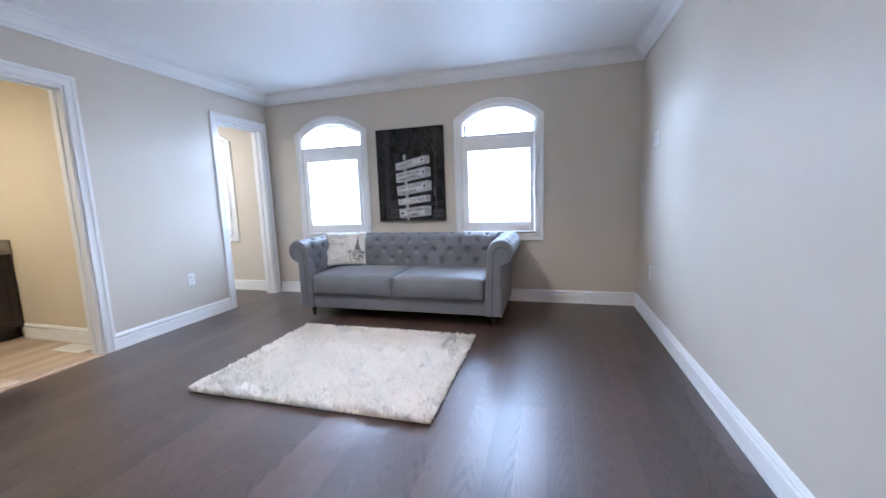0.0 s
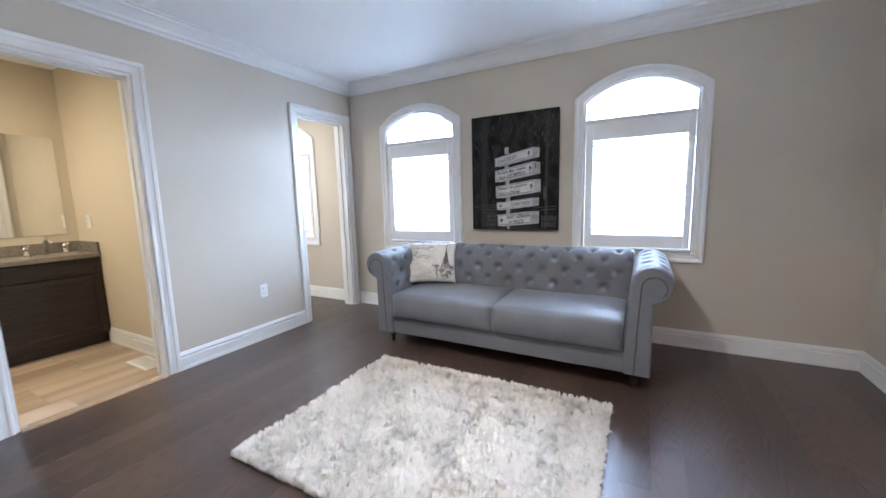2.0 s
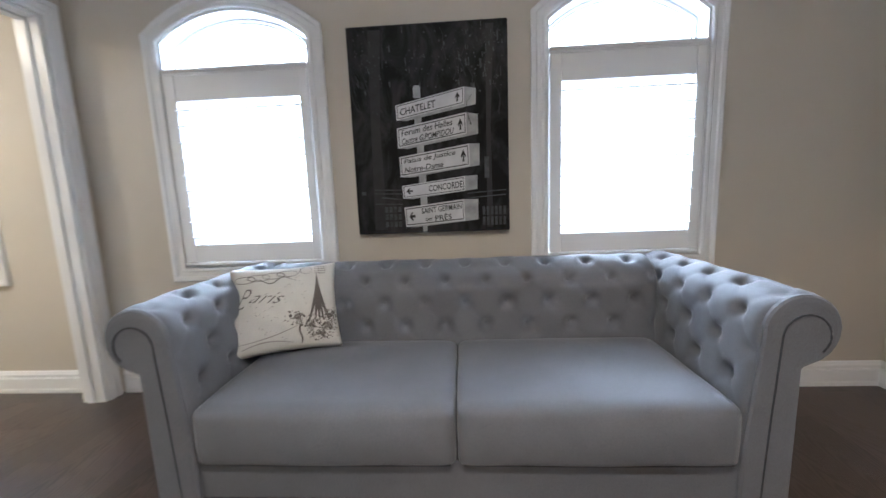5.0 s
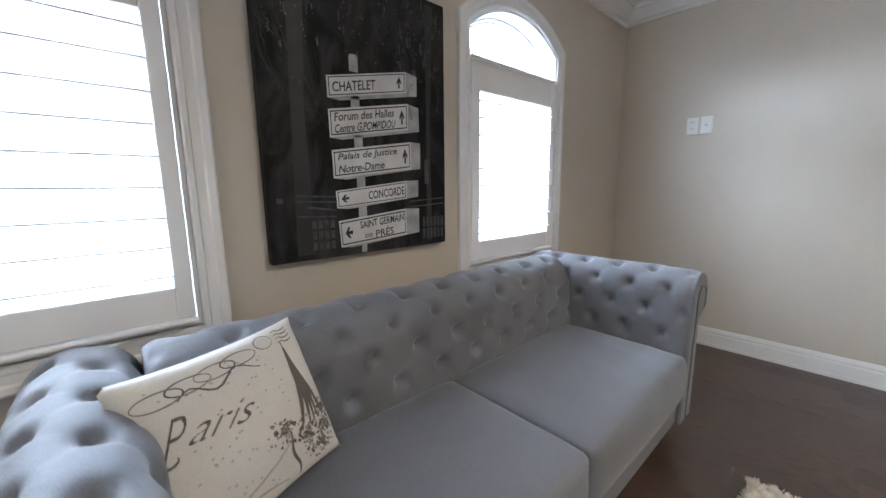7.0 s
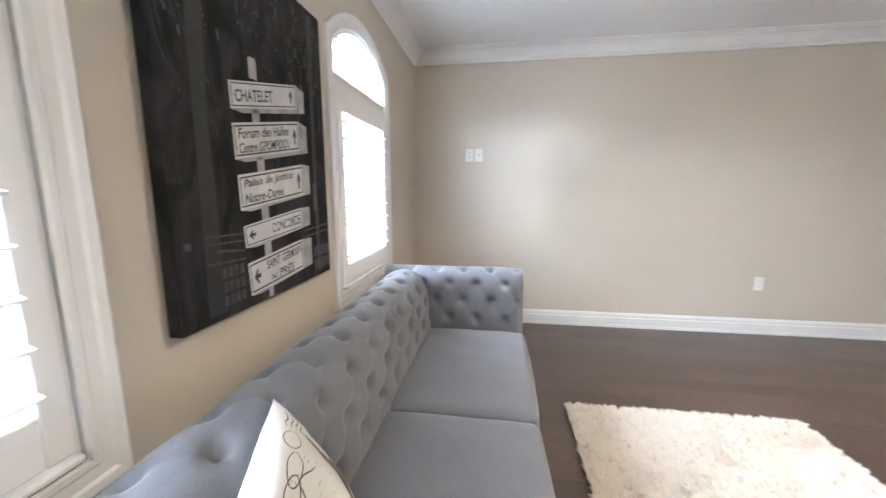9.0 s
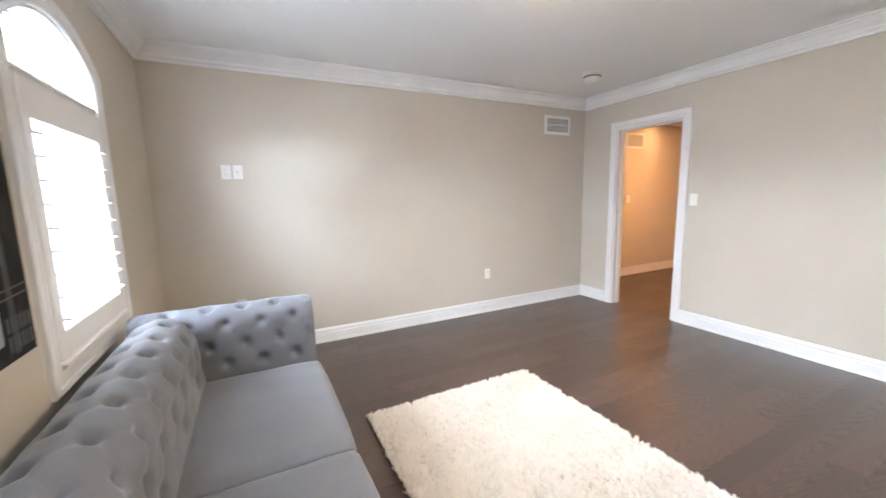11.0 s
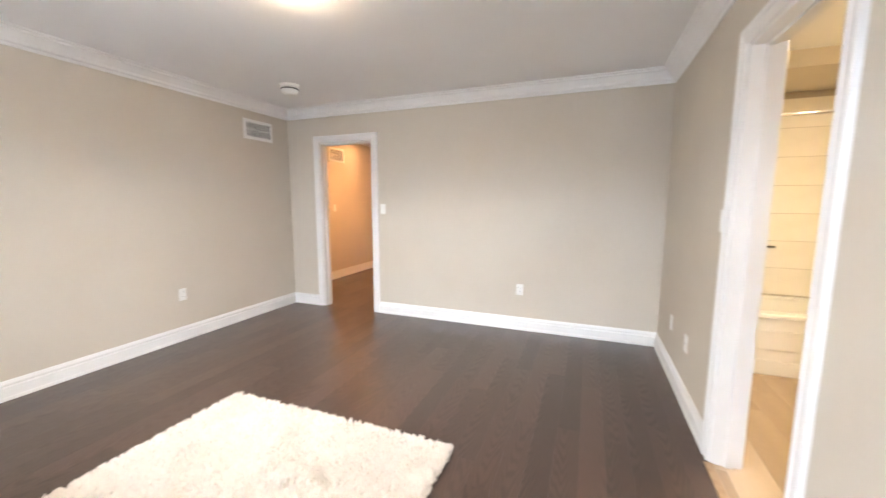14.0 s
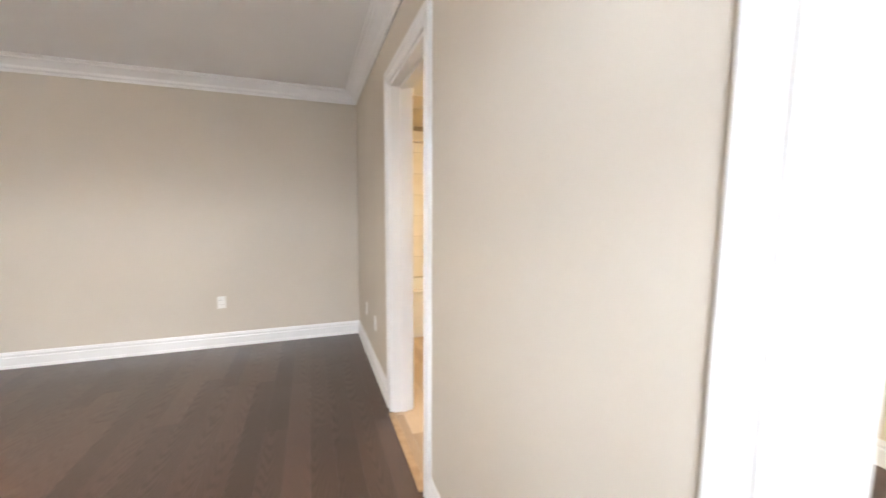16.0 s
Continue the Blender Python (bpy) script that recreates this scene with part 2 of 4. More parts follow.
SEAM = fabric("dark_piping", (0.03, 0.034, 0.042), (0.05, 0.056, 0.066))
FOOT = surface("black_turned_wood", (0.008, 0.006, 0.005), (0.02, 0.014, 0.011), 0.3, 20.0, 90.0, 0.1)
LINEN = fabric("cream_linen", (0.58, 0.55, 0.50), (0.74, 0.71, 0.66), 1100.0, 0.95, 0.15)
INK_BROWN = fabric("faded_brown_ink", (0.09, 0.075, 0.065), (0.17, 0.145, 0.13), 1100.0, 0.95, 0.05)
INK_PALE = fabric("pale_brown_ink", (0.24, 0.21, 0.19), (0.42, 0.38, 0.34), 1100.0, 0.95, 0.05)
PHOTO = photo_ground("night_street_print")
SIGN = surface("printed_sign_white", (0.50, 0.50, 0.52), (0.62, 0.62, 0.64), 0.5, 14.0, 900.0, 0.1, depth=0.0004)
SIGN_SIDE = surface("printed_sign_side", (0.24, 0.24, 0.25), (0.42, 0.42, 0.43), 0.5, 18.0, 900.0, 0.1, depth=0.0004)
INK = surface("printed_black", (0.006, 0.006, 0.007), (0.014, 0.014, 0.016), 0.5, 20.0, 900.0, 0.1, depth=0.0004)
PHOTO_GREY = surface("printed_grey", (0.018, 0.018, 0.020), (0.062, 0.062, 0.066), 0.5, 30.0, 900.0, 0.1, depth=0.0004)
PILE = island_fibre("cream_wool_pile", (0.80, 0.76, 0.705), (0.97, 0.935, 0.89))
BACKING = surface("rug_backing", (0.66, 0.60, 0.52), (0.74, 0.68, 0.60), 0.9, 30.0, 400.0, 0.4)
PLASTIC = surface("white_plastic", (0.76, 0.76, 0.74), (0.80, 0.80, 0.78), 0.32, 8.0, 60.0, 0.02)
SLOT = surface("dark_slot", (0.02, 0.02, 0.02), (0.04, 0.04, 0.04), 0.6)
CHROME = surface("chrome", (0.75, 0.75, 0.76), (0.82, 0.82, 0.83), 0.09, 6.0, 60.0, 0.01, metal=1.0, spread=0.04)
MIRROR = surface("mirror_silver", (0.88, 0.89, 0.88), (0.90, 0.91, 0.90), 0.015, 4.0, 40.0, 0.0, metal=1.0, spread=0.005)
VANITY = wood_planks("espresso_vanity", (0.010, 0.006, 0.005), (0.035, 0.021, 0.016), 0.36, "y", 9.0, 0.4, 0.1)
COUNTER = surface("taupe_stone_counter", (0.17, 0.145, 0.12), (0.25, 0.22, 0.185), 0.28, 45.0, 300.0, 0.05)
PORCELAIN = surface("white_acrylic", (0.78, 0.77, 0.74), (0.82, 0.81, 0.78), 0.16, 3.0, 40.0, 0.02)
TILE = surface("cream_glazed_tile", (0.76, 0.72, 0.64), (0.82, 0.78, 0.71), 0.14, 5.0, 30.0, 0.05)
REGISTER = surface("bronze_register", (0.03, 0.022, 0.017), (0.06, 0.045, 0.035), 0.45, 20.0, 200.0, 0.1, metal=0.6)
BULB = glowing("frosted_lamp_glass", (1.0, 0.75, 0.46), 110.0)
FAINT = glowing("small_lamp_glass", (1.0, 0.78, 0.5), 12.0)
SPOT = glowing("spot_lens", (1.0, 0.72, 0.42), 30.0)
GLASS = pane_material()


# ---------------------------------------------------------------- mesh helpers
def finish(bm, name, material, smooth=False):
    me = bpy.data.meshes.new(name)
    bmesh.ops.recalc_face_normals(bm, faces=bm.faces[:])
    bm.to_mesh(me)
    bm.free()
    me.materials.append(material)
    if smooth:
        me.polygons.foreach_set("use_smooth", [True] * len(me.polygons))
    return me


def part(name, bm, material, parent, label="", smooth=False):
    """One mesh object under a thing or under a part."""
    ob = new(name, finish(bm, name, material, smooth))
    ob.parent = parent
    if label:
        ob["label"] = label
    return ob


def top(name, bm, material, label, category, kind="", smooth=False, group=""):
    return tagged(new(name, finish(bm, name, material, smooth)), label, category, group, kind)


def thing(name, m, label, category, group="", kind=""):
    ob = new(name)
    ob.empty_display_size = 0.1
    ob.matrix_world = m
    return tagged(ob, label, category, group, kind)


def box(bm, x0, y0, z0, x1, y1, z1, bevel=0.0, seg=1):
    """Adds a box between two corners, with eased edges."""
    vs = [bm.verts.new((x, y, z)) for z in (z0, z1) for x, y in ((x0, y0), (x1, y0), (x1, y1), (x0, y1))]
    fs = [bm.faces.new([vs[i] for i in q]) for q in ((3, 2, 1, 0), (4, 5, 6, 7), (0, 1, 5, 4), (1, 2, 6, 5), (2, 3, 7, 6), (3, 0, 4, 7))]
    if bevel:
        es = list({e for f in fs for e in f.edges})
        bmesh.ops.bevel(bm, geom=es, offset=bevel, segments=seg, affect="EDGES", profile=0.5)
    return bm


def boxes(*specs, bevel=0.0):
    bm = bmesh.new()
    for s in specs:
        box(bm, *s, bevel=bevel)
    return bm


def lathe(profile, n=24, m=None):
    """Turned solid from (radius, height) pairs."""
    bm = bmesh.new()
    rings = []
    for r, z in profile:
        rings.append([bm.verts.new((r * math.cos(2 * math.pi * i / n), r * math.sin(2 * math.pi * i / n), z)) for i in range(n)])
    for a, b in zip(rings, rings[1:]):
        for i in range(n):
            bm.faces.new((a[i], a[(i + 1) % n], b[(i + 1) % n], b[i]))
    bm.faces.new(rings[0][::-1])
    bm.faces.new(rings[-1])
    if m is not None:
        bmesh.ops.transform(bm, matrix=m, verts=bm.verts[:])
    return bm


def tube(points, radius, n=10):
    """A round bar along points, with capped ends."""
    bm = bmesh.new()
    pts = [Vector(p) for p in points]
    rings = []
    for i, p in enumerate(pts):
        d = (pts[min(i + 1, len(pts) - 1)] - pts[max(i - 1, 0)]).normalized()
        q = d.to_track_quat("Z", "Y")
        rings.append([bm.verts.new(p + q @ Vector((radius * math.cos(2 * math.pi * k / n), radius * math.sin(2 * math.pi * k / n), 0))) for k in range(n)])
    for a, b in zip(rings, rings[1:]):
        for k in range(n):
            bm.faces.new((a[k], a[(k + 1) % n], b[(k + 1) % n], b[k]))
    bm.faces.new(rings[0][::-1])
    bm.faces.new(rings[-1])
    return bm


def sweep(path, profile, place, closed=False):
    """Runs a moulding profile of (outward offset, proud height) along a path in a wall's plane, mitred at its corners.
    place(a, b, h) gives the world point; outward is to the left of the way."""
    bm = bmesh.new()
    n = len(path)
    rings = []
    for i, (a, b) in enumerate(path):
        def way(j, k):
            d = Vector((path[k % n][0] - path[j % n][0], path[k % n][1] - path[j % n][1]))
            return d.normalized()
        if closed or 0 < i < n - 1:
            d0, d1 = way(i - 1, i), way(i, i + 1)
        elif i == 0:
            d0 = d1 = way(0, 1)
        else:
            d0 = d1 = way(n - 2, n - 1)
        n0, n1 = Vector((-d0.y, d0.x)), Vector((-d1.y, d1.x))
        mit = (n0 + n1) / max(0.2, 1 + n0.dot(n1))
        rings.append([bm.verts.new(place(a + mit.x * o, b + mit.y * o, h)) for o, h in profile])
    k = len(profile)
    pairs = list(zip(rings, rings[1:])) + ([(rings[-1], rings[0])] if closed else [])
    for r0, r1 in pairs:
        for j in range(k):
            bm.faces.new((r0[j], r0[(j + 1) % k], r1[(j + 1) % k], r1[j]))
    if not closed:
        bm.faces.new(rings[0][::-1])
        bm.faces.new(rings[-1])
    return bm


def text_mesh(body, shear=0.0, bold=0.0):
    """The built-in font as a flat mesh: its points and faces, scaled to a unit box."""
    cu = bpy.data.curves.new("lettering", "FONT")
    cu.body, cu.shear, cu.offset, cu.resolution_u = body, shear, bold, 3
    ob = bpy.data.objects.new("lettering", cu)
    scene.collection.objects.link(ob)
    bpy.context.view_layer.update()
    me = bpy.data.meshes.new_from_object(ob.evaluated_get(bpy.context.evaluated_depsgraph_get()))
    pts = [tuple(v.co[:2]) for v in me.vertices]
    faces = [tuple(p.vertices) for p in me.polygons]
    bpy.data.objects.remove(ob)
    bpy.data.curves.remove(cu)
    bpy.data.meshes.remove(me)
    x0, x1 = min(p[0] for p in pts), max(p[0] for p in pts)
    y0, y1 = min(p[1] for p in pts), max(p[1] for p in pts)
    return [((x - x0) / (x1 - x0), (y - y0) / (y1 - y0)) for x, y in pts], faces


def add_flat(bm, pts, faces, place):
    vs = [bm.verts.new(place(*p)) for p in pts]
    for f in faces:
        try:
            bm.faces.new([vs[i] for i in f])
        except ValueError:
            pass


# ---------------------------------------------------------------- large structure
def arch_points(x0, x1, spring, apex, n=20):
    """A flat arch from (x1, spring) over to (x0, spring)."""
    half, rise = (x1 - x0) / 2, apex - spring
    rad = (half * half + rise * rise) / (2 * rise)
    cx, cz, a = (x0 + x1) / 2, apex - rad, math.asin(half / rad)
    return [(cx + rad * math.sin(a - 2 * a * i / n), cz + rad * math.cos(a - 2 * a * i / n)) for i in range(n + 1)]


def window_wall():
    bm = bmesh.new()
    lo, hi, y0, y1, cap = CLOSET_X - WALL_T, ROOM_X + WALL_T, 0.0, OUT_T, 2.2
    spans = sorted(WINDOWS)
    xs = [lo] + [v for s in spans for v in s] + [hi]
    for a, b in zip(xs[::2], xs[1::2]):
        box(bm, a, y0, -0.1, b, y1, 2.75)
    for a, b in spans:
        box(bm, a, y0, -0.1, b, y1, WIN_Z0)
        box(bm, a, y0, cap, b, y1, 2.75)
        pts = arch_points(a, b, WIN_SPRING, WIN_APEX)[::-1]
        for (xa, za), (xb, zb) in zip(pts, pts[1:]):
            v = [bm.verts.new(p) for p in ((xa, y0, za), (xb, y0, zb), (xb, y0, cap), (xa, y0, cap),
                                           (xa, y1, za), (xb, y1, zb), (xb, y1, cap), (xa, y1, cap))]
            for q in ((0, 1, 2, 3), (7, 6, 5, 4), (0, 4, 5, 1)):
                bm.faces.new([v[i] for i in q])
    return bm


def wall_x(x0, x1, ya, yb, h, openings=()):
    """A wall that runs along y between ya < yb, with door openings."""
    bm = bmesh.new()
    ys = [ya] + [v for s in sorted(openings) for v in s] + [yb]
    for a, b in zip(ys[::2], ys[1::2]):
        box(bm, x0, a, -0.1, x1, b, h)
    for a, b in openings:
        box(bm, x0, a, DOOR_H, x1, b, h)
    return bm


def wall_y(y0, y1, xa, xb, h, openings=()):
    bm = bmesh.new()
    xs = [xa] + [v for s in sorted(openings) for v in s] + [xb]
    for a, b in zip(xs[::2], xs[1::2]):
        box(bm, a, y0, -0.1, b, y1, h)
    for a, b in openings:
        box(bm, a, y0, DOOR_H, b, y1, h)
    return bm


WALL_TAG = "greige eggshell painted drywall wall"
top("wall_north", window_wall(), PAINT, "greige painted drywall wall with arched windows", "wall", "structure")
top("wall_west", wall_x(-WALL_T, 0, ROOM_Y - WALL_T, 0, 2.75, (BATH_DOOR, CLOSET_DOOR)), PAINT, "greige painted wall with two cased openings", "wall", "structure")
top("wall_east", wall_x(ROOM_X, ROOM_X + WALL_T, ROOM_Y - WALL_T, 0, 2.75), PAINT, WALL_TAG, "wall", "structure")
top("wall_south", wall_y(ROOM_Y - WALL_T, ROOM_Y, 0, ROOM_X, 2.75, (HALL_DOOR,)), PAINT, "greige painted wall with a cased doorway", "wall", "structure")
top("wall_closet_west", wall_x(CLOSET_X - WALL_T, CLOSET_X, CLOSET_Y, 0, 2.75), BATH_PAINT, "cream painted closet wall", "wall", "structure")
top("wall_partition", wall_y(BATH_Y0, CLOSET_Y, CLOSET_X - WALL_T, -WALL_T, 2.75), BATH_PAINT, "cream painted wall between bathroom and closet", "wall", "structure")
top("wall_bath_west", wall_x(BATH_X - WALL_T, BATH_X, BATH_Y1 - WALL_T, BATH_Y0, 2.75), BATH_PAINT, "cream painted bathroom wall behind the vanity", "wall", "structure")
top("wall_bath_south", wall_y(BATH_Y1 - WALL_T, BATH_Y1, BATH_X, 0, 2.75), BATH_PAINT, "cream bathroom wall behind the tub", "wall", "structure")
top("wall_bath_east", wall_x(-WALL_T, 0, BATH_Y1, ROOM_Y - WALL_T, 2.75), BATH_PAINT, "cream bathroom wall at the tub's end", "wall", "structure")
top("wall_hall_east", wall_x(HALL_X1, HALL_X1 + WALL_T, HALL_Y, ROOM_Y - WALL_T, 2.75), PAINT, "greige hall wall in warm lamplight", "wall", "structure")
top("wall_hall_west", wall_x(HALL_X0 - WALL_T, HALL_X0, HALL_Y, ROOM_Y - WALL_T, 2.75), PAINT, "greige hall wall", "wall", "structure")
top("wall_hall_south", wall_y(HALL_Y - WALL_T, HALL_Y, HALL_X0 - WALL_T, HALL_X1 + WALL_T, 2.75), PAINT, "greige wall at the hall's end", "wall", "structure")
top("wall_hall_north", wall_y(ROOM_Y - WALL_T, ROOM_Y, ROOM_X + WALL_T, HALL_X1 + WALL_T, 2.75), PAINT, "greige hall wall beside the doorway", "wall", "structure")

top("ceiling", boxes((0, ROOM_Y, ROOM_H, ROOM_X, 0, ROOM_H + 0.1)), CEIL, "smooth white painted ceiling", "ceiling", "structure")
top("ceiling_bath", boxes((BATH_X, BATH_Y1, BATH_H, -WALL_T, BATH_Y0, BATH_H + 0.1)), CEIL, "white bathroom ceiling", "ceiling", "structure")
top("ceiling_closet", boxes((CLOSET_X, CLOSET_Y, CLOSET_H, -WALL_T, 0, CLOSET_H + 0.1)), CEIL, "white closet ceiling", "ceiling", "structure")
top("ceiling_hall", boxes((HALL_X0, HALL_Y, HALL_H, HALL_X1, ROOM_Y - WALL_T, HALL_H + 0.1)), CEIL, "white hall ceiling", "ceiling", "structure")
top("soffit", boxes((BATH_X, BATH_Y1, 2.30, -WALL_T, -4.17, BATH_H - 0.001)), BATH_PAINT, "cream soffit over the bathtub alcove", "soffit", "structure")


# crown moulding round the ceiling
CROWN = [(0.0, 0.115), (0.012, 0.115), (0.016, 0.098), (0.030, 0.088), (0.036, 0.070), (0.060, 0.046), (0.078, 0.030),
         (0.088, 0.026), (0.092, 0.012), (0.108, 0.008), (0.112, 0.0), (0.0, 0.0)]
crown_path = [(0, 0), (0, ROOM_Y), (ROOM_X, ROOM_Y), (ROOM_X, 0)]
top("crown_moulding", sweep(crown_path, [(d, h) for d, h in CROWN], lambda a, b, h: (a, b, ROOM_H - h), True), TRIM,
    "white painted ogee crown moulding", "moulding", "structure")

# baseboards
BASE = [(0.0, 0.0), (0.020, 0.0), (0.020, 0.020), (0.017, 0.026), (0.017, 0.086), (0.015, 0.092), (0.007, 0.095), (0.007, 0.101), (0.015, 0.105), (0.015, 0.116), (0.011, 0.121), (0.008, 0.130), (0.004, 0.136), (0.0, 0.136)]


def baseboard(x0, y0, x1, y1, tag="white stepped baseboard"):
    """Runs with the room on its left."""
    top("baseboard", sweep([(x0, y0), (x1, y1)], BASE, lambda a, b, h: (a, b, h)), TRIM, tag, "baseboard", "structure")


CAS = 0.08
baseboard(ROOM_X, 0, 0.02, 0)
baseboard(0, CLOSET_DOOR[0] - CAS, 0, BATH_DOOR[1] + CAS)
baseboard(0, BATH_DOOR[0] - CAS, 0, ROOM_Y)
baseboard(0, ROOM_Y, HALL_DOOR[0] - CAS, ROOM_Y)
baseboard(HALL_DOOR[1] + CAS, ROOM_Y, ROOM_X, ROOM_Y)
baseboard(ROOM_X, ROOM_Y, ROOM_X, 0)
baseboard(-WALL_T, 0, CLOSET_X, 0, "white stepped baseboard in the closet")
baseboard(CLOSET_X, 0, CLOSET_X, CLOSET_Y, "white stepped baseboard in the closet")
baseboard(-WALL_T - 0.02, BATH_Y0, -1.25, BATH_Y0, "white stepped baseboard in the bathroom")
baseboard(HALL_X1, HALL_Y, HALL_X1, ROOM_Y - WALL_T, "white stepped baseboard in the hall")
baseboard(HALL_X0, HALL_Y, HALL_X1, HALL_Y, "white stepped baseboard in the hall")

# cased openings: liner and moulded casing
CASING = [(0.004, 0.0), (0.004, 0.012), (0.010, 0.016), (0.022, 0.016), (0.027, 0.012), (0.050, 0.014), (0.056, 0.020), (0.074, 0.022), (0.080, 0.018), (0.080, 0.0)]


def cased_opening(name, span, place, depth, label):
    a0, a1 = span
    ob = thing(name, Matrix(), label, "doorway", kind="structure")
    way = [(a0, 0.0), (a0, DOOR_H), (a1, DOOR_H), (a1, 0.0)]
    part("casing", sweep(way, CASING, place), TRIM, ob)
    liner = [(-0.014, 0.001), (-0.014, -depth - 0.001), (0.002, -depth - 0.001), (0.002, 0.001)]
    part("jamb", sweep(way, liner, place), TRIM, ob)
    stop = [(-0.026, -depth * 0.45), (-0.026, -depth * 0.45 - 0.035), (-0.0135, -depth * 0.45 - 0.035), (-0.0135, -depth * 0.45)]
    part("door_stop", sweep(way, stop, place), TRIM, ob)
    part("back_casing", sweep(way, [(o, -depth - h) for o, h in CASING], place), TRIM, ob)
    return ob


cased_opening("door_1", BATH_DOOR, lambda a, b, h: (h, a, b), WALL_T, "white cased opening into the bathroom")
cased_opening("door_2", CLOSET_DOOR, lambda a, b, h: (h, a, b), WALL_T, "white cased opening into the closet")
cased_opening("door_3", HALL_DOOR, lambda a, b, h: (a, ROOM_Y + h, b), WALL_T, "white cased doorway into the hall")
top("threshold", boxes((-0.012, BATH_DOOR[0] + 0.015, -0.01, 0.03, BATH_DOOR[1] - 0.015, 0.008), bevel=0.003), surface("pale_oak_strip", (0.30, 0.20, 0.12), (0.42, 0.30, 0.19), 0.35, 20.0),
    "pale wood threshold strip at the bathroom", "threshold", "structure")


# ---------------------------------------------------------------- windows
def window(name, x0, x1, label):
    ob = thing(name, Matrix(), label, "window", kind="structure")
    face = lambda a, b, h: (a, -h, b)
    outline = [(x0, WIN_Z0)] + arch_points(x0, x1, WIN_SPRING, WIN_APEX)[::-1] + [(x1, WIN_Z0)]
    part("casing", sweep(outline, CASING, face, True), TRIM, ob, "white moulded arched casing")
    part("jamb", sweep(outline, [(-0.010, 0.003), (-0.010, -0.185), (0.002, -0.185), (0.002, 0.003)], face, True), TRIM, ob)
    part("sill", boxes((x0 + 0.01, -0.032, WIN_Z0 + 0.008, x1 - 0.01, 0.10, WIN_Z0 + 0.026), bevel=0.006), TRIM, ob)
    # fixed arched light above the transom
    zt = 1.80
    xa, xb = x0 + 0.012, x1 - 0.012
    fan = [(xa, zt)] + arch_points(xa, xb, WIN_SPRING - 0.012, WIN_APEX - 0.012)[::-1] + [(xb, zt)]
    part("arch_frame", sweep(fan, [(0.0, -0.085), (-0.010, -0.085), (-0.014, -0.10), (-0.022, -0.10), (-0.022, -0.14), (0.0, -0.14)], face, True), TRIM, ob)
    part("transom", boxes((xa, -0.004, 1.775, xb, 0.15, zt + 0.004), (xa, -0.012, zt - 0.012, xb, 0.0, zt + 0.006), bevel=0.003), TRIM, ob)
    w, cx = xb - xa, (xa + xb) / 2
    inner = arch_points(xa + 0.19, xb - 0.19, WIN_SPRING - 0.085, WIN_APEX - 0.13, 14)
    part("glazing_bar", tube([(x, 0.125, z) for x, z in inner], 0.005, 6), TRIM, ob)
    for sx in (-1, 1):
        part("glazing_bar", tube([(cx + sx * (w / 2 - 0.19), 0.125, WIN_SPRING - 0.085), (cx + sx * (w / 2 - 0.04), 0.125, WIN_SPRING - 0.02)], 0.005, 6), TRIM, ob)
    bm = bmesh.new()
    near, far = [[bm.verts.new((x, y, z)) for x, z in fan] for y in (0.118, 0.122)]
    bm.faces.new(near)
    bm.faces.new(far[::-1])
    for i in range(len(fan)):
        bm.faces.new((near[i - 1], near[i], far[i], far[i - 1]))
    pane = part("pane", bm, GLASS, ob)
    pane.visible_shadow = False
    # lower sash behind the shutter
    part("sash", boxes((xa, 0.10, 0.79, xa + 0.045, 0.15, 1.775), (xb - 0.045, 0.10, 0.79, xb, 0.15, 1.775), (xa + 0.045, 0.10, 0.79, xb - 0.045, 0.15, 0.84),
                       (xa + 0.045, 0.10, 1.735, xb - 0.045, 0.15, 1.775), bevel=0.003), TRIM, ob)
    bm = bmesh.new()
    box(bm, xa + 0.045, 0.123, 0.84, xb - 0.045, 0.127, 1.735)
    pane = part("pane", bm, GLASS, ob)
    pane.visible_shadow = False
    # louvred shutter panel
    z0, z1, la, lb = 0.776, 1.772, 0.874, 1.640
    sh = part("shutter", boxes((xa + 0.002, -0.016, z0, x0 + 0.072, 0.014, z1), (x1 - 0.060, -0.016, z0, xb - 0.002, 0.014, z1), bevel=0.003), SHUTTER, ob, "white louvred shutter panel")
    part("top_rail", boxes((x0 + 0.072, -0.014, lb, x1 - 0.060, 0.012, z1), bevel=0.003), SHUTTER, sh)
    part("bottom_rail", boxes((x0 + 0.072, -0.014, z0, x1 - 0.060, 0.012, la), bevel=0.003), SHUTTER, sh)
    n = 9
    pitch = (lb - la) / n
    bm = bmesh.new()
    half = (x1 - x0 - 0.136) / 2
    prof = [(0.042, -0.0022), (0.042, 0.0022), (0.036, 0.0042), (0.02, 0.0055), (0.0, 0.0058), (-0.02, 0.0055), (-0.036, 0.0042),
            (-0.042, 0.0022), (-0.042, -0.0022), (-0.036, -0.0042), (-0.02, -0.0055), (0.0, -0.0058), (0.02, -0.0055), (0.036, -0.0042)]
    ends = [[bm.verts.new((s * half, y, z)) for y, z in prof] for s in (-1, 1)]
    for i in range(14):
        bm.faces.new((ends[0][i], ends[0][(i + 1) % 14], ends[1][(i + 1) % 14], ends[1][i]))
    bm.faces.new(ends[0])
    bm.faces.new(ends[1][::-1])
    blade = finish(bm, "louver", SHUTTER)
    for i in range(n):
        lv = new("louver", blade)
        lv.parent = sh
        lv.matrix_basis = pose((x0 + 0.072 + x1 - 0.060) / 2, 0.0, la + pitch * (i + 0.5), 4 if i < n - 1 else 14, 0, 0)
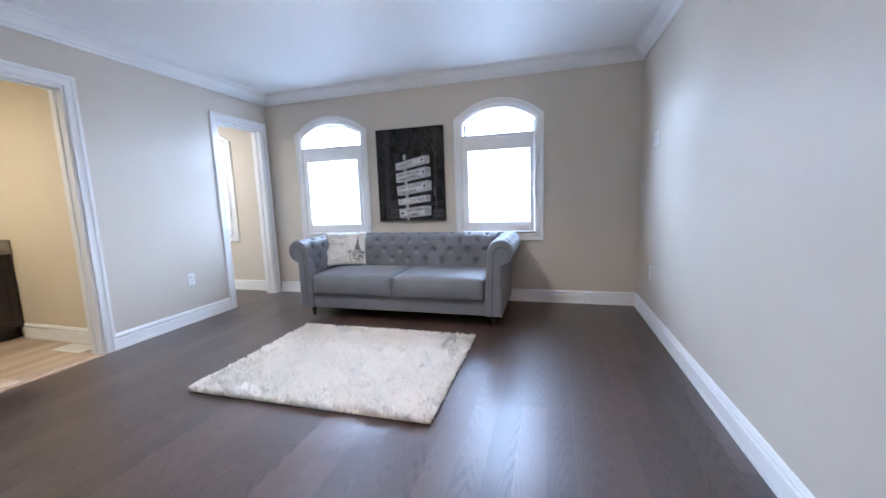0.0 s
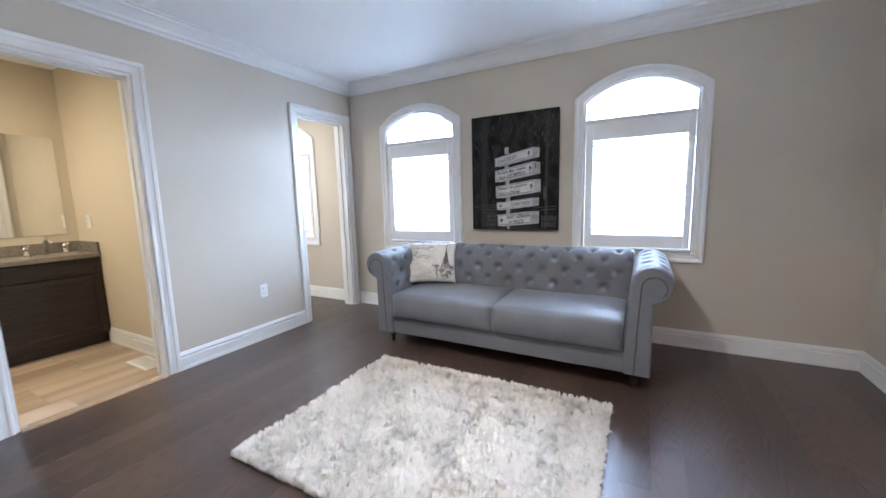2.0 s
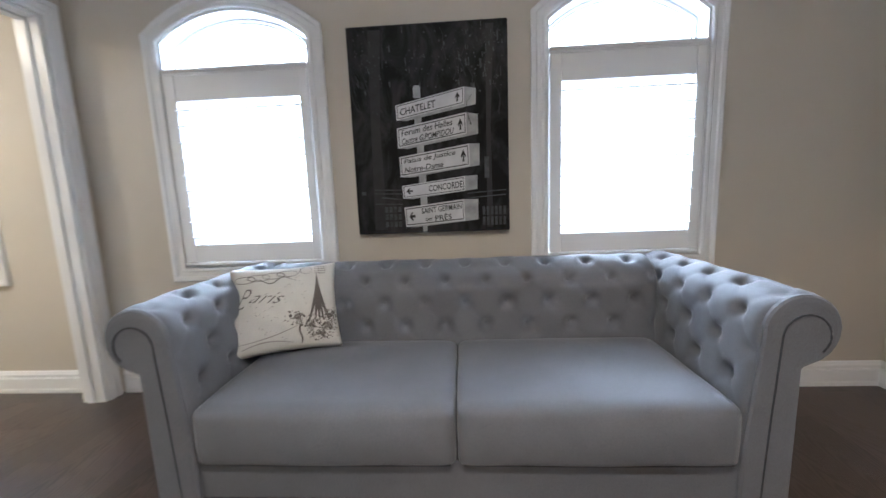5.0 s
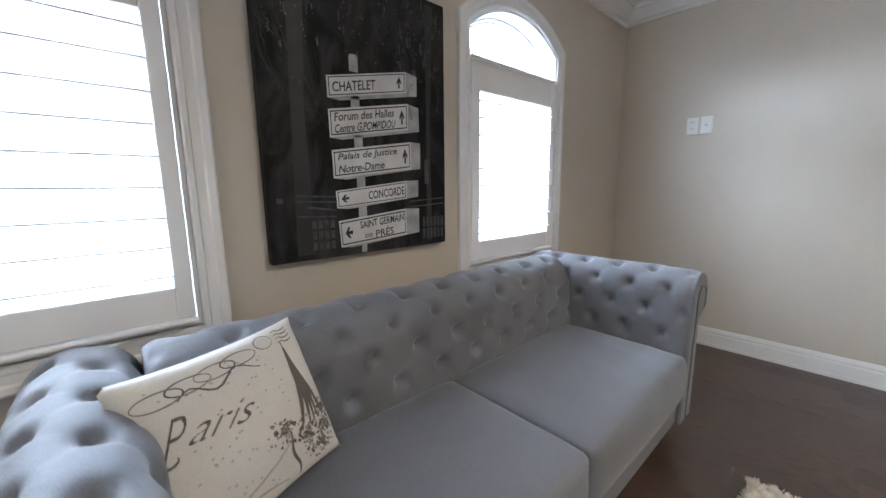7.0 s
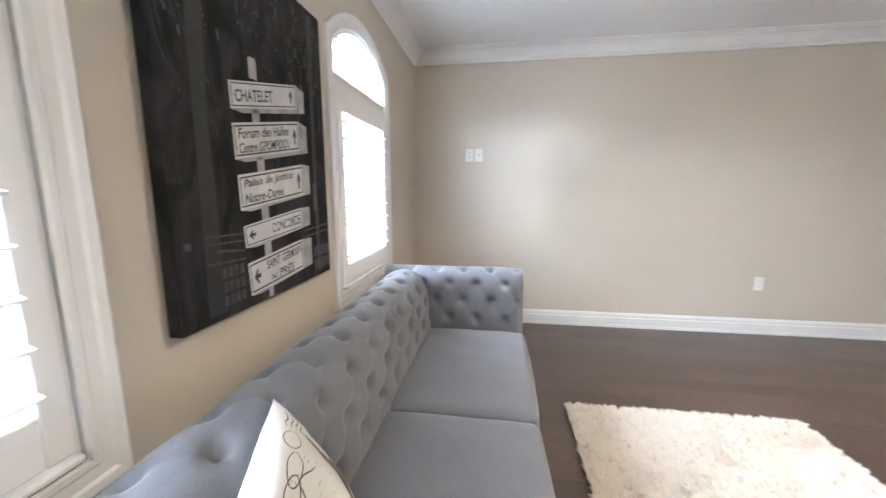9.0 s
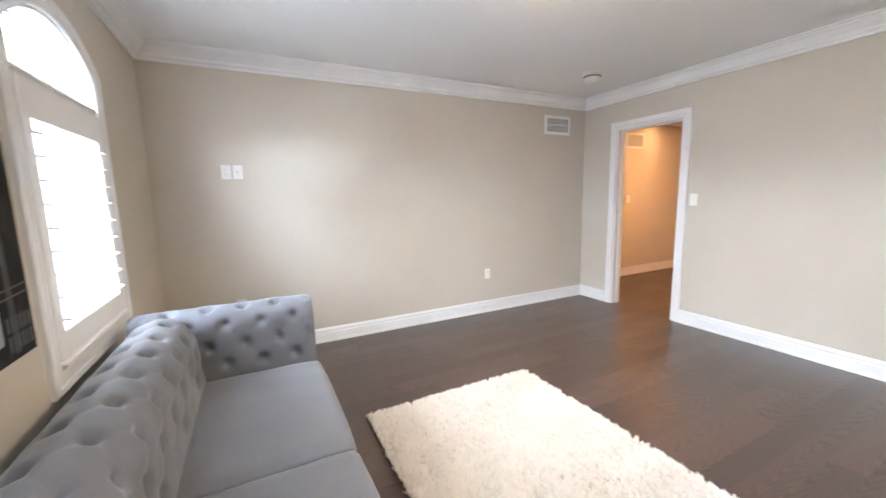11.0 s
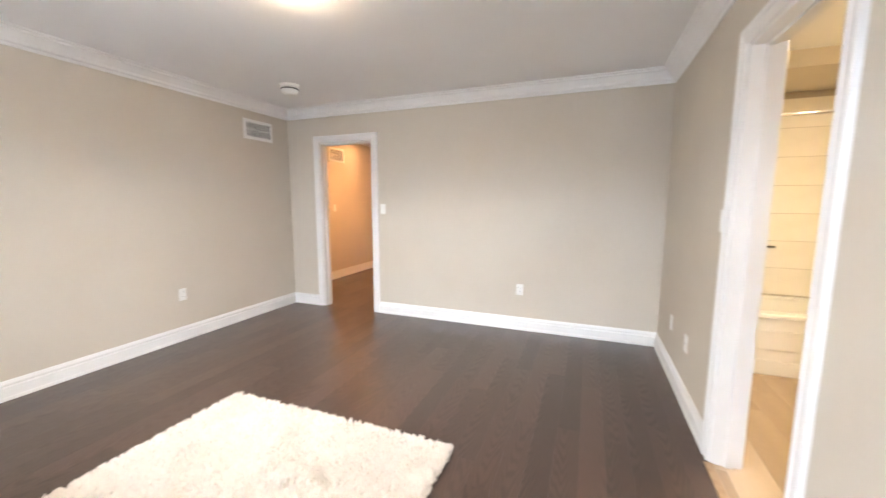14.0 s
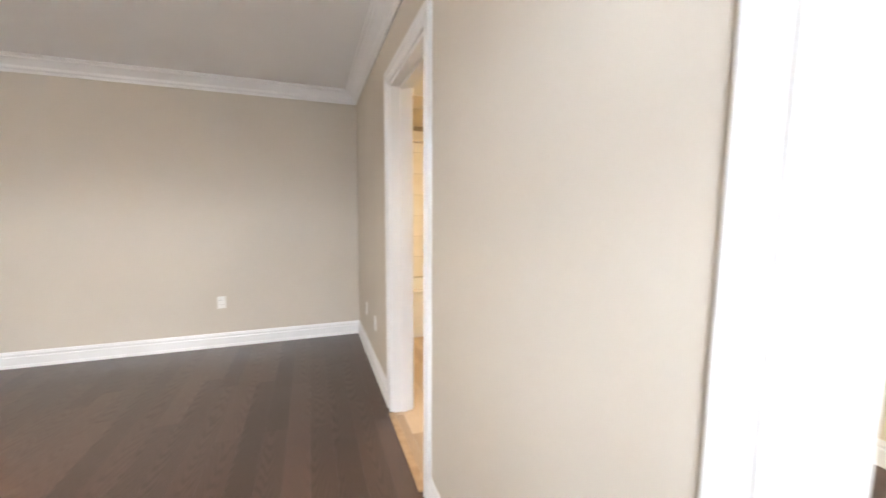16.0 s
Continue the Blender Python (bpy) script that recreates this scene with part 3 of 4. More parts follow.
    part("tilt_rod", tube([(x1 - 0.078, 0.048, la + 0.03), (x1 - 0.078, 0.048, lb - 0.03)], 0.004, 6), SHUTTER, sh)
    return ob


for i, (x0, x1) in enumerate(WINDOWS):
    window("window_%d" % (i + 1), x0, x1, ("arched white window with open louvred shutter", "arched white window with open louvred shutter", "arched white closet window with louvred shutter")[i])


# ---------------------------------------------------------------- sofa
SOFA_X0, SOFA_X1, SOFA_FRONT, BACK_FACE = 1.137, 2.920, -0.925, -0.37
sofa = thing("sofa", pose(2.0285, 0, 0), "slate grey tufted chesterfield sofa with rolled arms", "sofa")
HALF = (SOFA_X1 - SOFA_X0) / 2


def roll_profile(width, low, crest, n_roll=22, rake=0.0):
    """Inner face up, over the roll and down the outside: (out, height) pairs."""
    r = width / 2
    cz = crest - r
    pts = [(-rake * (1 - i / 12), low + (cz - low) * i / 12) for i in range(12)]
    pts += [(r - r * math.cos(math.pi * i / n_roll * 1.42), cz + r * math.sin(math.pi * i / n_roll * 1.42)) for i in range(n_roll + 1)]
    return pts


def resample(pts, step):
    out = []
    lens = [0.0]
    for a, b in zip(pts, pts[1:]):
        lens.append(lens[-1] + math.dist(a, b))
    n = max(2, round(lens[-1] / step))
    k = 0
    for i in range(n + 1):
        s = lens[-1] * i / n
        while k < len(pts) - 2 and lens[k + 1] < s:
            k += 1
        f = (s - lens[k]) / max(1e-9, lens[k + 1] - lens[k])
        out.append((pts[k][0] + f * (pts[k + 1][0] - pts[k][0]), pts[k][1] + f * (pts[k + 1][1] - pts[k][1]), s))
    return out


def tufted(length, profile, place, pitch_u, pitch_w, w_first, rows, shift, step=0.009, ends=(0.03, 0.03)):
    """A deep-buttoned cover: u along the length, w up and over the profile. Gives the mesh and the button places."""
    prof = resample(profile, step)
    nu = round(length / step)
    bm = bmesh.new()
    normals = []
    for i in range(len(prof)):
        a, b = prof[max(0, i - 1)], prof[min(len(prof) - 1, i + 1)]
        d = Vector((b[0] - a[0], b[1] - a[1])).normalized()
        normals.append(Vector((-d.y, d.x)))
    w_last = w_first + (rows - 1) * pitch_w

    def press(u, w):
        fade = min(1.0, max(0.0, (w - w_first + pitch_w * 1.15) / (pitch_w * 0.6))) * min(1.0, max(0.0, (w_last + pitch_w * 1.2 - w) / (pitch_w * 0.7)))
        a = (u - shift) / pitch_u + (w - w_first) / (2 * pitch_w)
        b = (u - shift) / pitch_u - (w - w_first) / (2 * pitch_w)
        sa, sb = abs(math.sin(math.pi * a)), abs(math.sin(math.pi * b))
        crease = 1 - (sa * sb) ** 0.5
        edge = min(1.0, max(0.0, u / ends[0])) * min(1.0, max(0.0, (length - u) / ends[1]))
        k = round(a + 0.0), round(b + 0.0)
        du = (k[0] + k[1]) / 2 * pitch_u + shift - u
        dw = (k[0] - k[1]) * pitch_w + w_first - w
        dip = math.exp(-(du * du + dw * dw) / (2 * 0.0170 ** 2))
        row = k[0] - k[1]
        if not 0 <= row < rows:
            dip = 0.0
        wob = noise.noise((u * 7, w * 7, length)) * 0.003
        return (-0.0045 * crease ** 2 * fade - 0.031 * dip) * edge + 0.003 * edge * fade + wob

    grid = []
    for i in range(nu + 1):
        u = length * i / nu
        soft = 0.012 * (1 - min(1.0, min(u, length - u) / 0.03)) ** 2
        col = []
        for (o, z, w), nr in zip(prof, normals):
            d = press(u, w) - soft
            col.append(bm.verts.new(place(u, o + nr.x * d, z + nr.y * d)))
        grid.append(col)
    for c0, c1 in zip(grid, grid[1:]):
        for j in range(len(prof) - 1):
            bm.faces.new((c0[j], c1[j], c1[j + 1], c0[j + 1]))
    spots = []
    for r in range(rows):
        w = w_first + r * pitch_w
        j = min(range(len(prof)), key=lambda q: abs(prof[q][2] - w))
        k = -2
        while True:
            u = shift + pitch_u * (k + (0.5 if r % 2 else 0.0))
            k += 1
            if u > length - 0.03:
                break
            if u < 0.03:
                continue
            d = press(u, w) + 0.001
            nr = normals[j]
            spots.append((place(u, prof[j][0] + nr.x * d, prof[j][1] + nr.y * d), place(0, nr.x, nr.y) - place(0, 0, 0)))
    for cap in (grid[0], grid[-1]):
        try:
            bm.faces.new(cap)
        except ValueError:
            pass
    return bm, spots


BUTTON = finish(lathe([(0.0075, -0.006), (0.009, 0.0), (0.0075, 0.003), (0.004, 0.0045)], 10), "button", SOFA, True)


def set_buttons(spots, parent):
    for p, nrm in spots:
        b = new("button", BUTTON)
        b.parent = parent
        b.matrix_basis = Matrix.Translation(p) @ nrm.to_track_quat("Z", "Y").to_matrix().to_4x4()


ARM = roll_profile(0.228, 0.30, 0.785, rake=0.034)
BACK = roll_profile(0.285, 0.30, 0.790, rake=0.03)
bm, spots = tufted(2 * HALF - 0.004, BACK, lambda u, o, z: Vector((-HALF + 0.002 + u, BACK_FACE + o, z)), 0.186, 0.102, 0.215, 5, 0.095)
back = part("backrest", bm, SOFA, sofa, smooth=True)
set_buttons(spots, back)
part("back_panel", boxes((-HALF, BACK_FACE + 0.055, 0.10, HALF, BACK_FACE + 0.185, 0.60), bevel=0.01), SOFA, sofa)
ARM_LEN = -0.085 - SOFA_FRONT
for side in (-1, 1):
    put_arm = lambda u, o, z: Vector((side * (HALF + o), SOFA_FRONT + u, z))
    bm, spots = tufted(ARM_LEN, ARM, put_arm, 0.165, 0.105, 0.20, 5, 0.10, ends=(0.06, 0.03))
    arm = part("arm", bm, SOFA, sofa, "rolled tufted arm", smooth=True)
    set_buttons(spots, arm)
    xs = sorted((side * (HALF + 0.040), side * (HALF + 0.122)))
    part("arm_body", boxes((xs[0], SOFA_FRONT + 0.004, 0.10, xs[1], -0.10, 0.62), bevel=0.012), SOFA, arm)
    # scroll-shaped front facing with its piping
    outline = [(-0.024, 0.105), (-0.024, 0.30), (0.008, 0.66)] + [(0.114 - 0.108 * math.cos(math.radians(a)), 0.671 + 0.108 * math.sin(math.radians(a))) for a in range(10, 236, 15)] + [(0.122, 0.56), (0.122, 0.105)]
    bm = bmesh.new()
    rim = []
    for inset, dy in ((0.0, 0.006), (0.0, -0.004), (0.006, -0.010), (0.02, -0.012)):
        ring = []
        for k, (o, z) in enumerate(outline):
            a, b = outline[k - 1], outline[(k + 1) % len(outline)]
            d = Vector((b[0] - a[0], b[1] - a[1])).normalized()
            nrm = Vector((d.y, -d.x))
            ring.append(bm.verts.new((side * (HALF + o + nrm.x * inset), SOFA_FRONT + dy, z + nrm.y * inset)))
        rim.append(ring)
    for r0, r1 in zip(rim, rim[1:]):
        for k in range(len(outline)):
            bm.faces.new((r0[k], r0[(k + 1) % len(outline)], r1[(k + 1) % len(outline)], r1[k]))
    bm.faces.new(rim[-1])
    part("arm_front", bm, SOFA, arm)
    pipe = [(0.034, 0.11), (0.044, 0.40), (0.054, 0.60)] + [(0.122 - 0.066 * math.cos(math.radians(a)), 0.655 + 0.066 * math.sin(math.radians(a))) for a in range(0, 226, 15)]
    part("piping", tube([(side * (HALF + o), SOFA_FRONT - 0.0125, z) for o, z in pipe], 0.0036, 6), SEAM, arm, "dark welt cord", smooth=True)
part("front_rail", boxes((-HALF, SOFA_FRONT + 0.010, 0.105, HALF, SOFA_FRONT + 0.09, 0.246), bevel=0.005), SOFA, sofa)
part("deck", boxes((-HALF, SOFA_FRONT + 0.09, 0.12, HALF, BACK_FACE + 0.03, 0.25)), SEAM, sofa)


def cushion(hx, hy, hz, r, puff, front=0.0, n=26):
    """A soft box: rounded edges, domed top, slack bulge at the front."""
    bm = bmesh.new()
    bmesh.ops.create_cube(bm, size=2.0)
    bmesh.ops.subdivide_edges(bm, edges=bm.edges[:], cuts=n, use_grid_fill=True)
    for v in bm.verts:
        p = Vector((v.co.x * hx, v.co.y * hy, v.co.z * hz))
        core = Vector((max(-hx + r, min(hx - r, p.x)), max(-hy + r, min(hy - r, p.y)), max(-hz + r, min(hz - r, p.z))))
        d = p - core
        if d.length > 1e-9:
            p = core + d.normalized() * min(r, d.length if d.length < r else r)
        fx, fy, fz = 1 - (p.x / hx) ** 2, 1 - (p.y / hy) ** 2, 1 - (p.z / hz) ** 2
        if v.co.z > 0:
            p.z += puff * max(0, fx) ** 0.6 * max(0, fy) ** 0.6 * (v.co.z)
        if v.co.y < 0:
            p.y -= front * max(0, fx) ** 0.5 * max(0, fz) * (-v.co.y)
        p += Vector((0, 0, 0.004 * noise.noise((p.x * 6, p.y * 6, hx * 9))))
        v.co = p
    return bm


for side in (-1, 1):
    seat = part("seat_cushion", cushion(HALF / 2 - 0.017, 0.285, 0.100, 0.027, 0.024, 0.026), SOFA, sofa, "thick smooth seat cushion", smooth=True)
    seat.matrix_basis = pose(side * (HALF / 2 - 0.0145), (SOFA_FRONT + BACK_FACE) / 2 - 0.010, 0.340)
    seam = [(-0.41 + 0.82 * i / 16, -0.281 - 0.003 * (1 - (i / 8 - 1) ** 2), -0.091) for i in range(17)]
    part("piping", tube(seam, 0.003, 5), SEAM, seat, "dark welt cord", smooth=True)
for sx in (-1, 1):
    for y in (SOFA_FRONT + 0.075, -0.16):
        foot = part("foot", lathe([(0.012, 0.0), (0.018, 0.006), (0.016, 0.02), (0.022, 0.05), (0.030, 0.075), (0.024, 0.083), (0.034, 0.092), (0.034, 0.101)], 16), FOOT, sofa, "black turned wooden foot", smooth=True)
        foot.matrix_basis = pose(sx * (HALF + 0.035), y, 0)


# ---------------------------------------------------------------- throw pillow
PILLOW_W, PILLOW_H, PILLOW_D = 0.455, 0.40, 0.07


def pillow_point(s, t, lift=0.0, face=1):
    """s, t from 0 to 1 across the front of the pillow."""
    a, b = 2 * s - 1, 2 * t - 1
    pull = 1 - 0.07 * (1 - abs(b) ** 2.2) * abs(a) ** 3
    pull2 = 1 - 0.07 * (1 - abs(a) ** 2.2) * abs(b) ** 3
    h = PILLOW_D * (max(0.0, 1 - a * a) * max(0.0, 1 - b * b)) ** 0.42
    wr = (0.009 * noise.noise((a * 2.3, b * 2.3, 4.0)) + 0.004 * noise.noise((a * 6.0 + b * 3, b * 4.0, 9.0))) * (1 - max(abs(a), abs(b)) ** 4)
    return Vector((a * PILLOW_W / 2 * pull, -face * (h + (wr if h > 0.002 else 0)) - face * lift, b * PILLOW_H / 2 * pull2))


# leaning into the corner of arm and back
across = Vector((0.915, 0.40, -0.02)).normalized()
upward = Vector((-0.13, 0.42, 0.89))
upward = (upward - across * upward.dot(across)).normalized()
inward = upward.cross(across)
PILLOW_AT = Matrix.Translation((1.290, -0.470, 0.634)) @ Matrix((across, inward, upward)).transposed().to_4x4() @ Matrix.Scale(0.97, 4)
pillow = thing("throw_pillow", PILLOW_AT, "cream linen throw pillow with brown printed script and tower", "pillow")
bm = bmesh.new()
N = 30
for face in (1, -1):
    g = [[bm.verts.new(pillow_point(i / N, j / N, 0, face)) for j in range(N + 1)] for i in range(N + 1)]
    for i in range(N):
        for j in range(N):
            bm.faces.new((g[i][j], g[i + 1][j], g[i + 1][j + 1], g[i][j + 1]))
bmesh.ops.remove_doubles(bm, verts=bm.verts[:], dist=0.0004)
part("cover", bm, LINEN, pillow, smooth=True)


def print_on_pillow(name, material, shapes, label=""):
    bm = bmesh.new()
    for pts, faces, (s0, t0, ws, wt) in shapes:
        add_flat(bm, pts, faces, lambda a, b: pillow_point(s0 + a * ws, t0 + b * wt, 0.0022))
    bmesh.ops.subdivide_edges(bm, edges=[e for e in bm.edges if e.calc_length() > 0.03], cuts=2)
    return part(name, bm, material, pillow, label)


def stroke(points, width):
    """A pen line in the pillow's s, t: quads of tapering width."""
    pts, faces = [], []
    n = len(points)
    for i, (x, y) in enumerate(points):
        x0, y0 = points[max(0, i - 1)]
        x1, y1 = points[min(n - 1, i + 1)]
        d = Vector((x1 - x0, y1 - y0)).normalized()
        w = width * (0.35 + 0.65 * math.sin(math.pi * (i + 0.5) / n))
        pts += [(x - d.y * w, y + d.x * w), (x + d.y * w, y - d.x * w)]
    faces = [(2 * i, 2 * i + 1, 2 * i + 3, 2 * i + 2) for i in range(n - 1)]
    return pts, faces, (0, 0, 1, 1)


def slanted(word, s0, t0, ws, wt, fall):
    """A word whose line falls away across the pillow."""
    pts, faces = word
    return [(s0 + a * ws, t0 + b * wt - fall * a * ws) for a, b in pts], faces, (0, 0, 1, 1)


big, rest = text_mesh("P", 0.85, -0.014), text_mesh("aris", 0.85, -0.010)
tails = [stroke([(0.085 + 0.04 * math.cos(a / 10), 0.545 + 0.025 * math.sin(a / 10)) for a in range(20, 66, 3)], 0.007)]
print_on_pillow("lettering", INK_BROWN, [slanted(big, 0.065, 0.545, 0.14, 0.195, 0.15), slanted(rest, 0.175, 0.57, 0.32, 0.12, 0.15)] + tails, "brown script lettering")
swirl = [stroke([(0.14 + 0.13 * k + 0.10 * math.cos(a / 10) * (1 if k % 2 else -1), 0.835 + 0.014 * k + 0.042 * math.sin(a / 10)) for a in range(0, 66, 3)], 0.0042) for k in range(4)]
swirl += [stroke([(0.20 + 0.40 * i / 12, 0.79 + 0.035 * math.sin(i * 0.9) + 0.02 * i / 12) for i in range(13)], 0.006)]
swirl += [stroke([(0.78 + 0.012 * math.sin(i * 1.3) + 0.13 * i / 8, 0.95 - 0.03 * k + 0.008 * math.sin(i)) for i in range(9)], 0.004) for k in range(4)]
swirl += [stroke([(0.70 + 0.055 * math.cos(a / 10), 0.91 + 0.05 * math.sin(a / 10)) for a in range(0, 66, 3)], 0.003)]
print_on_pillow("flourish", INK_BROWN, swirl, "brown pen flourishes")
tower = [stroke([(0.80 + 0.085 * (1 - (i / 10)) ** 1.8 * s, 0.30 + 0.52 * i / 10) for i in range(11)], 0.015) for s in (-1.2, -0.5, 0.0, 0.5, 1.2)]
tower += [stroke([(0.70, 0.36), (0.90, 0.36)], 0.014), stroke([(0.74, 0.46), (0.86, 0.46)], 0.012), stroke([(0.80, 0.78), (0.80, 0.87)], 0.004)]
print_on_pillow("tower_print", INK_BROWN, tower, "brown lattice tower print")
rng = random.Random(5)
leaf, haze = [], []
for k in range(460):
    cx, cy = rng.choice(((0.60, 0.36, 0.085), (0.72, 0.26, 0.10), (0.88, 0.24, 0.09), (0.80, 0.15, 0.13), (0.93, 0.36, 0.05)))[:2]
    r, a = abs(rng.gauss(0, 0.06)), rng.uniform(0, 6.28)
    x, y, q = cx + r * math.cos(a), cy + 0.8 * r * math.sin(a), rng.uniform(0.006, 0.017)
    if 0.02 < x < 0.98 and 0.02 < y < 0.98:
        n = rng.randint(4, 6)
        blob = ([(x + q * rng.uniform(0.5, 1.2) * math.cos(6.283 * i / n), y + q * rng.uniform(0.5, 1.2) * math.sin(6.283 * i / n)) for i in range(n)], [tuple(range(n))], (0, 0, 1, 1))
        (leaf if k % 3 else haze).append(blob)
leaf += [stroke([(0.62 + 0.012 * math.sin(i), 0.06 + 0.034 * i) for i in range(9)], 0.009)]
print_on_pillow("tree_print", INK_BROWN, leaf, "brown tree sketch")["kind"] = "stuff"
haze += [stroke([(0.05 + 0.6 * i / 12, 0.14 + 0.16 * (i / 12) ** 2) for i in range(13)], 0.005), stroke([(0.10 + 0.45 * i / 12, 0.08 + 0.05 * math.sin(i / 4)) for i in range(13)], 0.006)]
haze += [stroke([(x, y), (x + 0.012, y + 0.004)], 0.004) for x, y in ((rng.uniform(0.06, 0.7), rng.uniform(0.1, 0.9)) for _ in range(60))]
print_on_pillow("faded_print", INK_PALE, haze, "pale ink flecks and ground lines")["kind"] = "stuff"


# ---------------------------------------------------------------- shag rug
rug = thing("rug", pose(2.065, -1.803, 0, 0, 0, 0.2), "cream shaggy wool area rug on the dark floor", "rug")
RUG_X, RUG_Y = 1.605, 1.235
part("backing", boxes((-RUG_X / 2 + 0.018, -RUG_Y / 2 + 0.018, 0.001, RUG_X / 2 - 0.018, RUG_Y / 2 - 0.018, 0.010), bevel=0.004), BACKING, rug)


def pile_mesh(tufts=13000, strands=12):
    """Shaggy wool: loose yarn tufts, each of several bent strands that draw together at the tip."""
    r = np.random.RandomState(3)
    tx = (r.rand(tufts) - 0.5) * (RUG_X - 0.02)
    ty = (r.rand(tufts) - 0.5) * (RUG_Y - 0.02)
    sweep_angle = np.array([noise.noise((a * 6, b * 6, 7.0)) for a, b in zip(tx, ty)]) * 5 + r.randn(tufts) * 1.1
    rise = np.array([noise.noise((a * 16, b * 16, 1.0)) for a, b in zip(tx, ty)])
    edge = np.maximum(np.abs(tx) - RUG_X / 2, np.abs(ty) - RUG_Y / 2) > -0.035
    sweep_angle = np.where(edge, np.arctan2(np.where(np.abs(ty) > RUG_Y / 2 - 0.045, ty, 0), np.where(np.abs(tx) > RUG_X / 2 - 0.045, tx, 0)) + r.randn(tufts) * 0.9, sweep_angle)
    tall = (0.035 + 0.012 * r.rand(tufts) + np.where(edge, 0.0, 0.007) * rise) * np.where(edge, 0.8, 1.0)
    slant = np.clip(0.68 + 0.30 * r.randn(tufts), 0.05, 1.2) * np.where(edge, 0.55, 1.0)
    count = tufts * strands
    own = np.repeat(np.arange(tufts), strands)
    x, y = tx[own] + r.randn(count) * 0.0046, ty[own] + r.randn(count) * 0.0046
    x, y = np.clip(x, -RUG_X / 2 + 0.010, RUG_X / 2 - 0.010), np.clip(y, -RUG_Y / 2 + 0.010, RUG_Y / 2 - 0.010)
    ang = sweep_angle[own] + r.randn(count) * 0.35
    length = tall[own] * (0.82 + 0.3 * r.rand(count))
    lean = np.clip(slant[own] + 0.14 * r.randn(count), 0.03, 1.25)
    wide = 0.0012 + 0.0008 * r.rand(count)
    dx, dy = np.cos(ang), np.sin(ang)
    verts = np.zeros((count, 6, 3))
    for k, f in enumerate((0.0, 0.55, 1.0)):
        bend = lean * (0.5 + 0.5 * f)
        fwd, up = length * f * np.sin(bend), 0.008 + length * f * np.cos(bend) * (1 if k < 2 else 0.93)
        w = wide * (1.0, 1.15, 0.5)[k]
        draw = 0.45 * f
        px, py = x + (tx[own] - x) * draw + dx * fwd, y + (ty[own] - y) * draw + dy * fwd
        verts[:, 2 * k] = np.stack((px - dy * w, py + dx * w, up), 1)
        verts[:, 2 * k + 1] = np.stack((px + dy * w, py - dx * w, up), 1)
    base = (np.arange(count) * 6)[:, None]
    quads = np.concatenate((base + np.array([0, 1, 3, 2]), base + np.array([2, 3, 5, 4])))
    me = bpy.data.meshes.new("pile")
    me.from_pydata(verts.reshape(-1, 3).tolist(), [], quads.tolist())
    me.materials.append(PILE)
    return me


pile = new("pile", pile_mesh())
pile.parent = rug
tagged(pile, "thick curly cream wool pile", kind="stuff")


# ---------------------------------------------------------------- canvas print
CV_W, CV_H = 0.80, 1.035
canvas = thing("canvas_print", pose(1.513, -0.004, 0.905), "dark canvas photograph print of stacked street signs", "wall art")
part("canvas", boxes((0, -0.038, 0, CV_W, 0.0, CV_H), bevel=0.003), PHOTO, canvas, "stretched canvas with a dark street photograph")


def on_canvas(layer):
    return lambda a, b: (a * 0.978, -0.0388 - 0.0007 * layer, b * 0.975)


def quad_print(name, quads, material, layer, label="", parent=canvas):
    bm = bmesh.new()
    for q in quads:
        add_flat(bm, q, [tuple(range(len(q)))], on_canvas(layer))
    return part(name, bm, material, parent, label)


rng = random.Random(11)
trunks = []
for x, w in ((0.125, 0.034), (0.715, 0.016)):
    trunks.append([(x - w, 0.02), (x + w, 0.02), (x + w * 0.7, 0.55), (x + w * 0.9 + 0.02, 1.04), (x - w * 0.4, 1.04), (x - w * 0.7, 0.55)])
for piece in trunks:
    quad_print("trunk_print", [piece], INK, 0)
greys = [[(0.135, 0.200), (0.25, 0.185), (0.25, 0.178), (0.135, 0.192)], [(0.69, 0.39), (0.715, 0.39), (0.715, 0.28), (0.69, 0.28)]]
for i in range(4):
    for j in range(3):
        x, z = 0.15 + 0.024 * i, 0.035 + 0.04 * j
        greys.append([(x, z), (x + 0.017, z), (x + 0.017, z + 0.03), (x, z + 0.03)])
for i in range(6):
    for j in range(2):
        x, z = 0.675 + 0.022 * i, 0.03 + 0.055 * j
        greys.append([(x, z), (x + 0.014, z), (x + 0.014, z + 0.045), (x, z + 0.045)])
for k in range(46):
    x, z = rng.choice((rng.uniform(0.55, 0.79), rng.uniform(0.04, 0.5))), rng.uniform(0.72, 1.03)
    h, w = rng.uniform(0.01, 0.05), rng.uniform(0.003, 0.009)
    greys.append([(x, z), (x + w, z + 0.004), (x + w * 0.6, z + h), (x - w * 0.3, z + h * 0.8)])
quad_print("building_print", greys, PHOTO_GREY, 1)["kind"] = "stuff"
# bare branches and leaf specks against the night, lit shop fronts and railings
branches, specks = [], []
for k in range(26):
    x, z, a = rng.choice((rng.uniform(0.02, 0.20), rng.uniform(0.50, 0.79))), rng.uniform(0.55, 0.95), rng.uniform(0.9, 2.3)
    w = rng.uniform(0.0015, 0.004)
    for step in range(5):
        ln = rng.uniform(0.02, 0.045)
        x1, z1 = min(0.80, max(0.012, x + ln * math.cos(a))), min(1.045, z + ln * math.sin(a))
        branches.append([(x - w, z), (x + w, z), (x1 + w * 0.8, z1), (x1 - w * 0.8, z1)])
        x, z, a, w = x1, z1, a + rng.uniform(-0.5, 0.5), w * 0.8
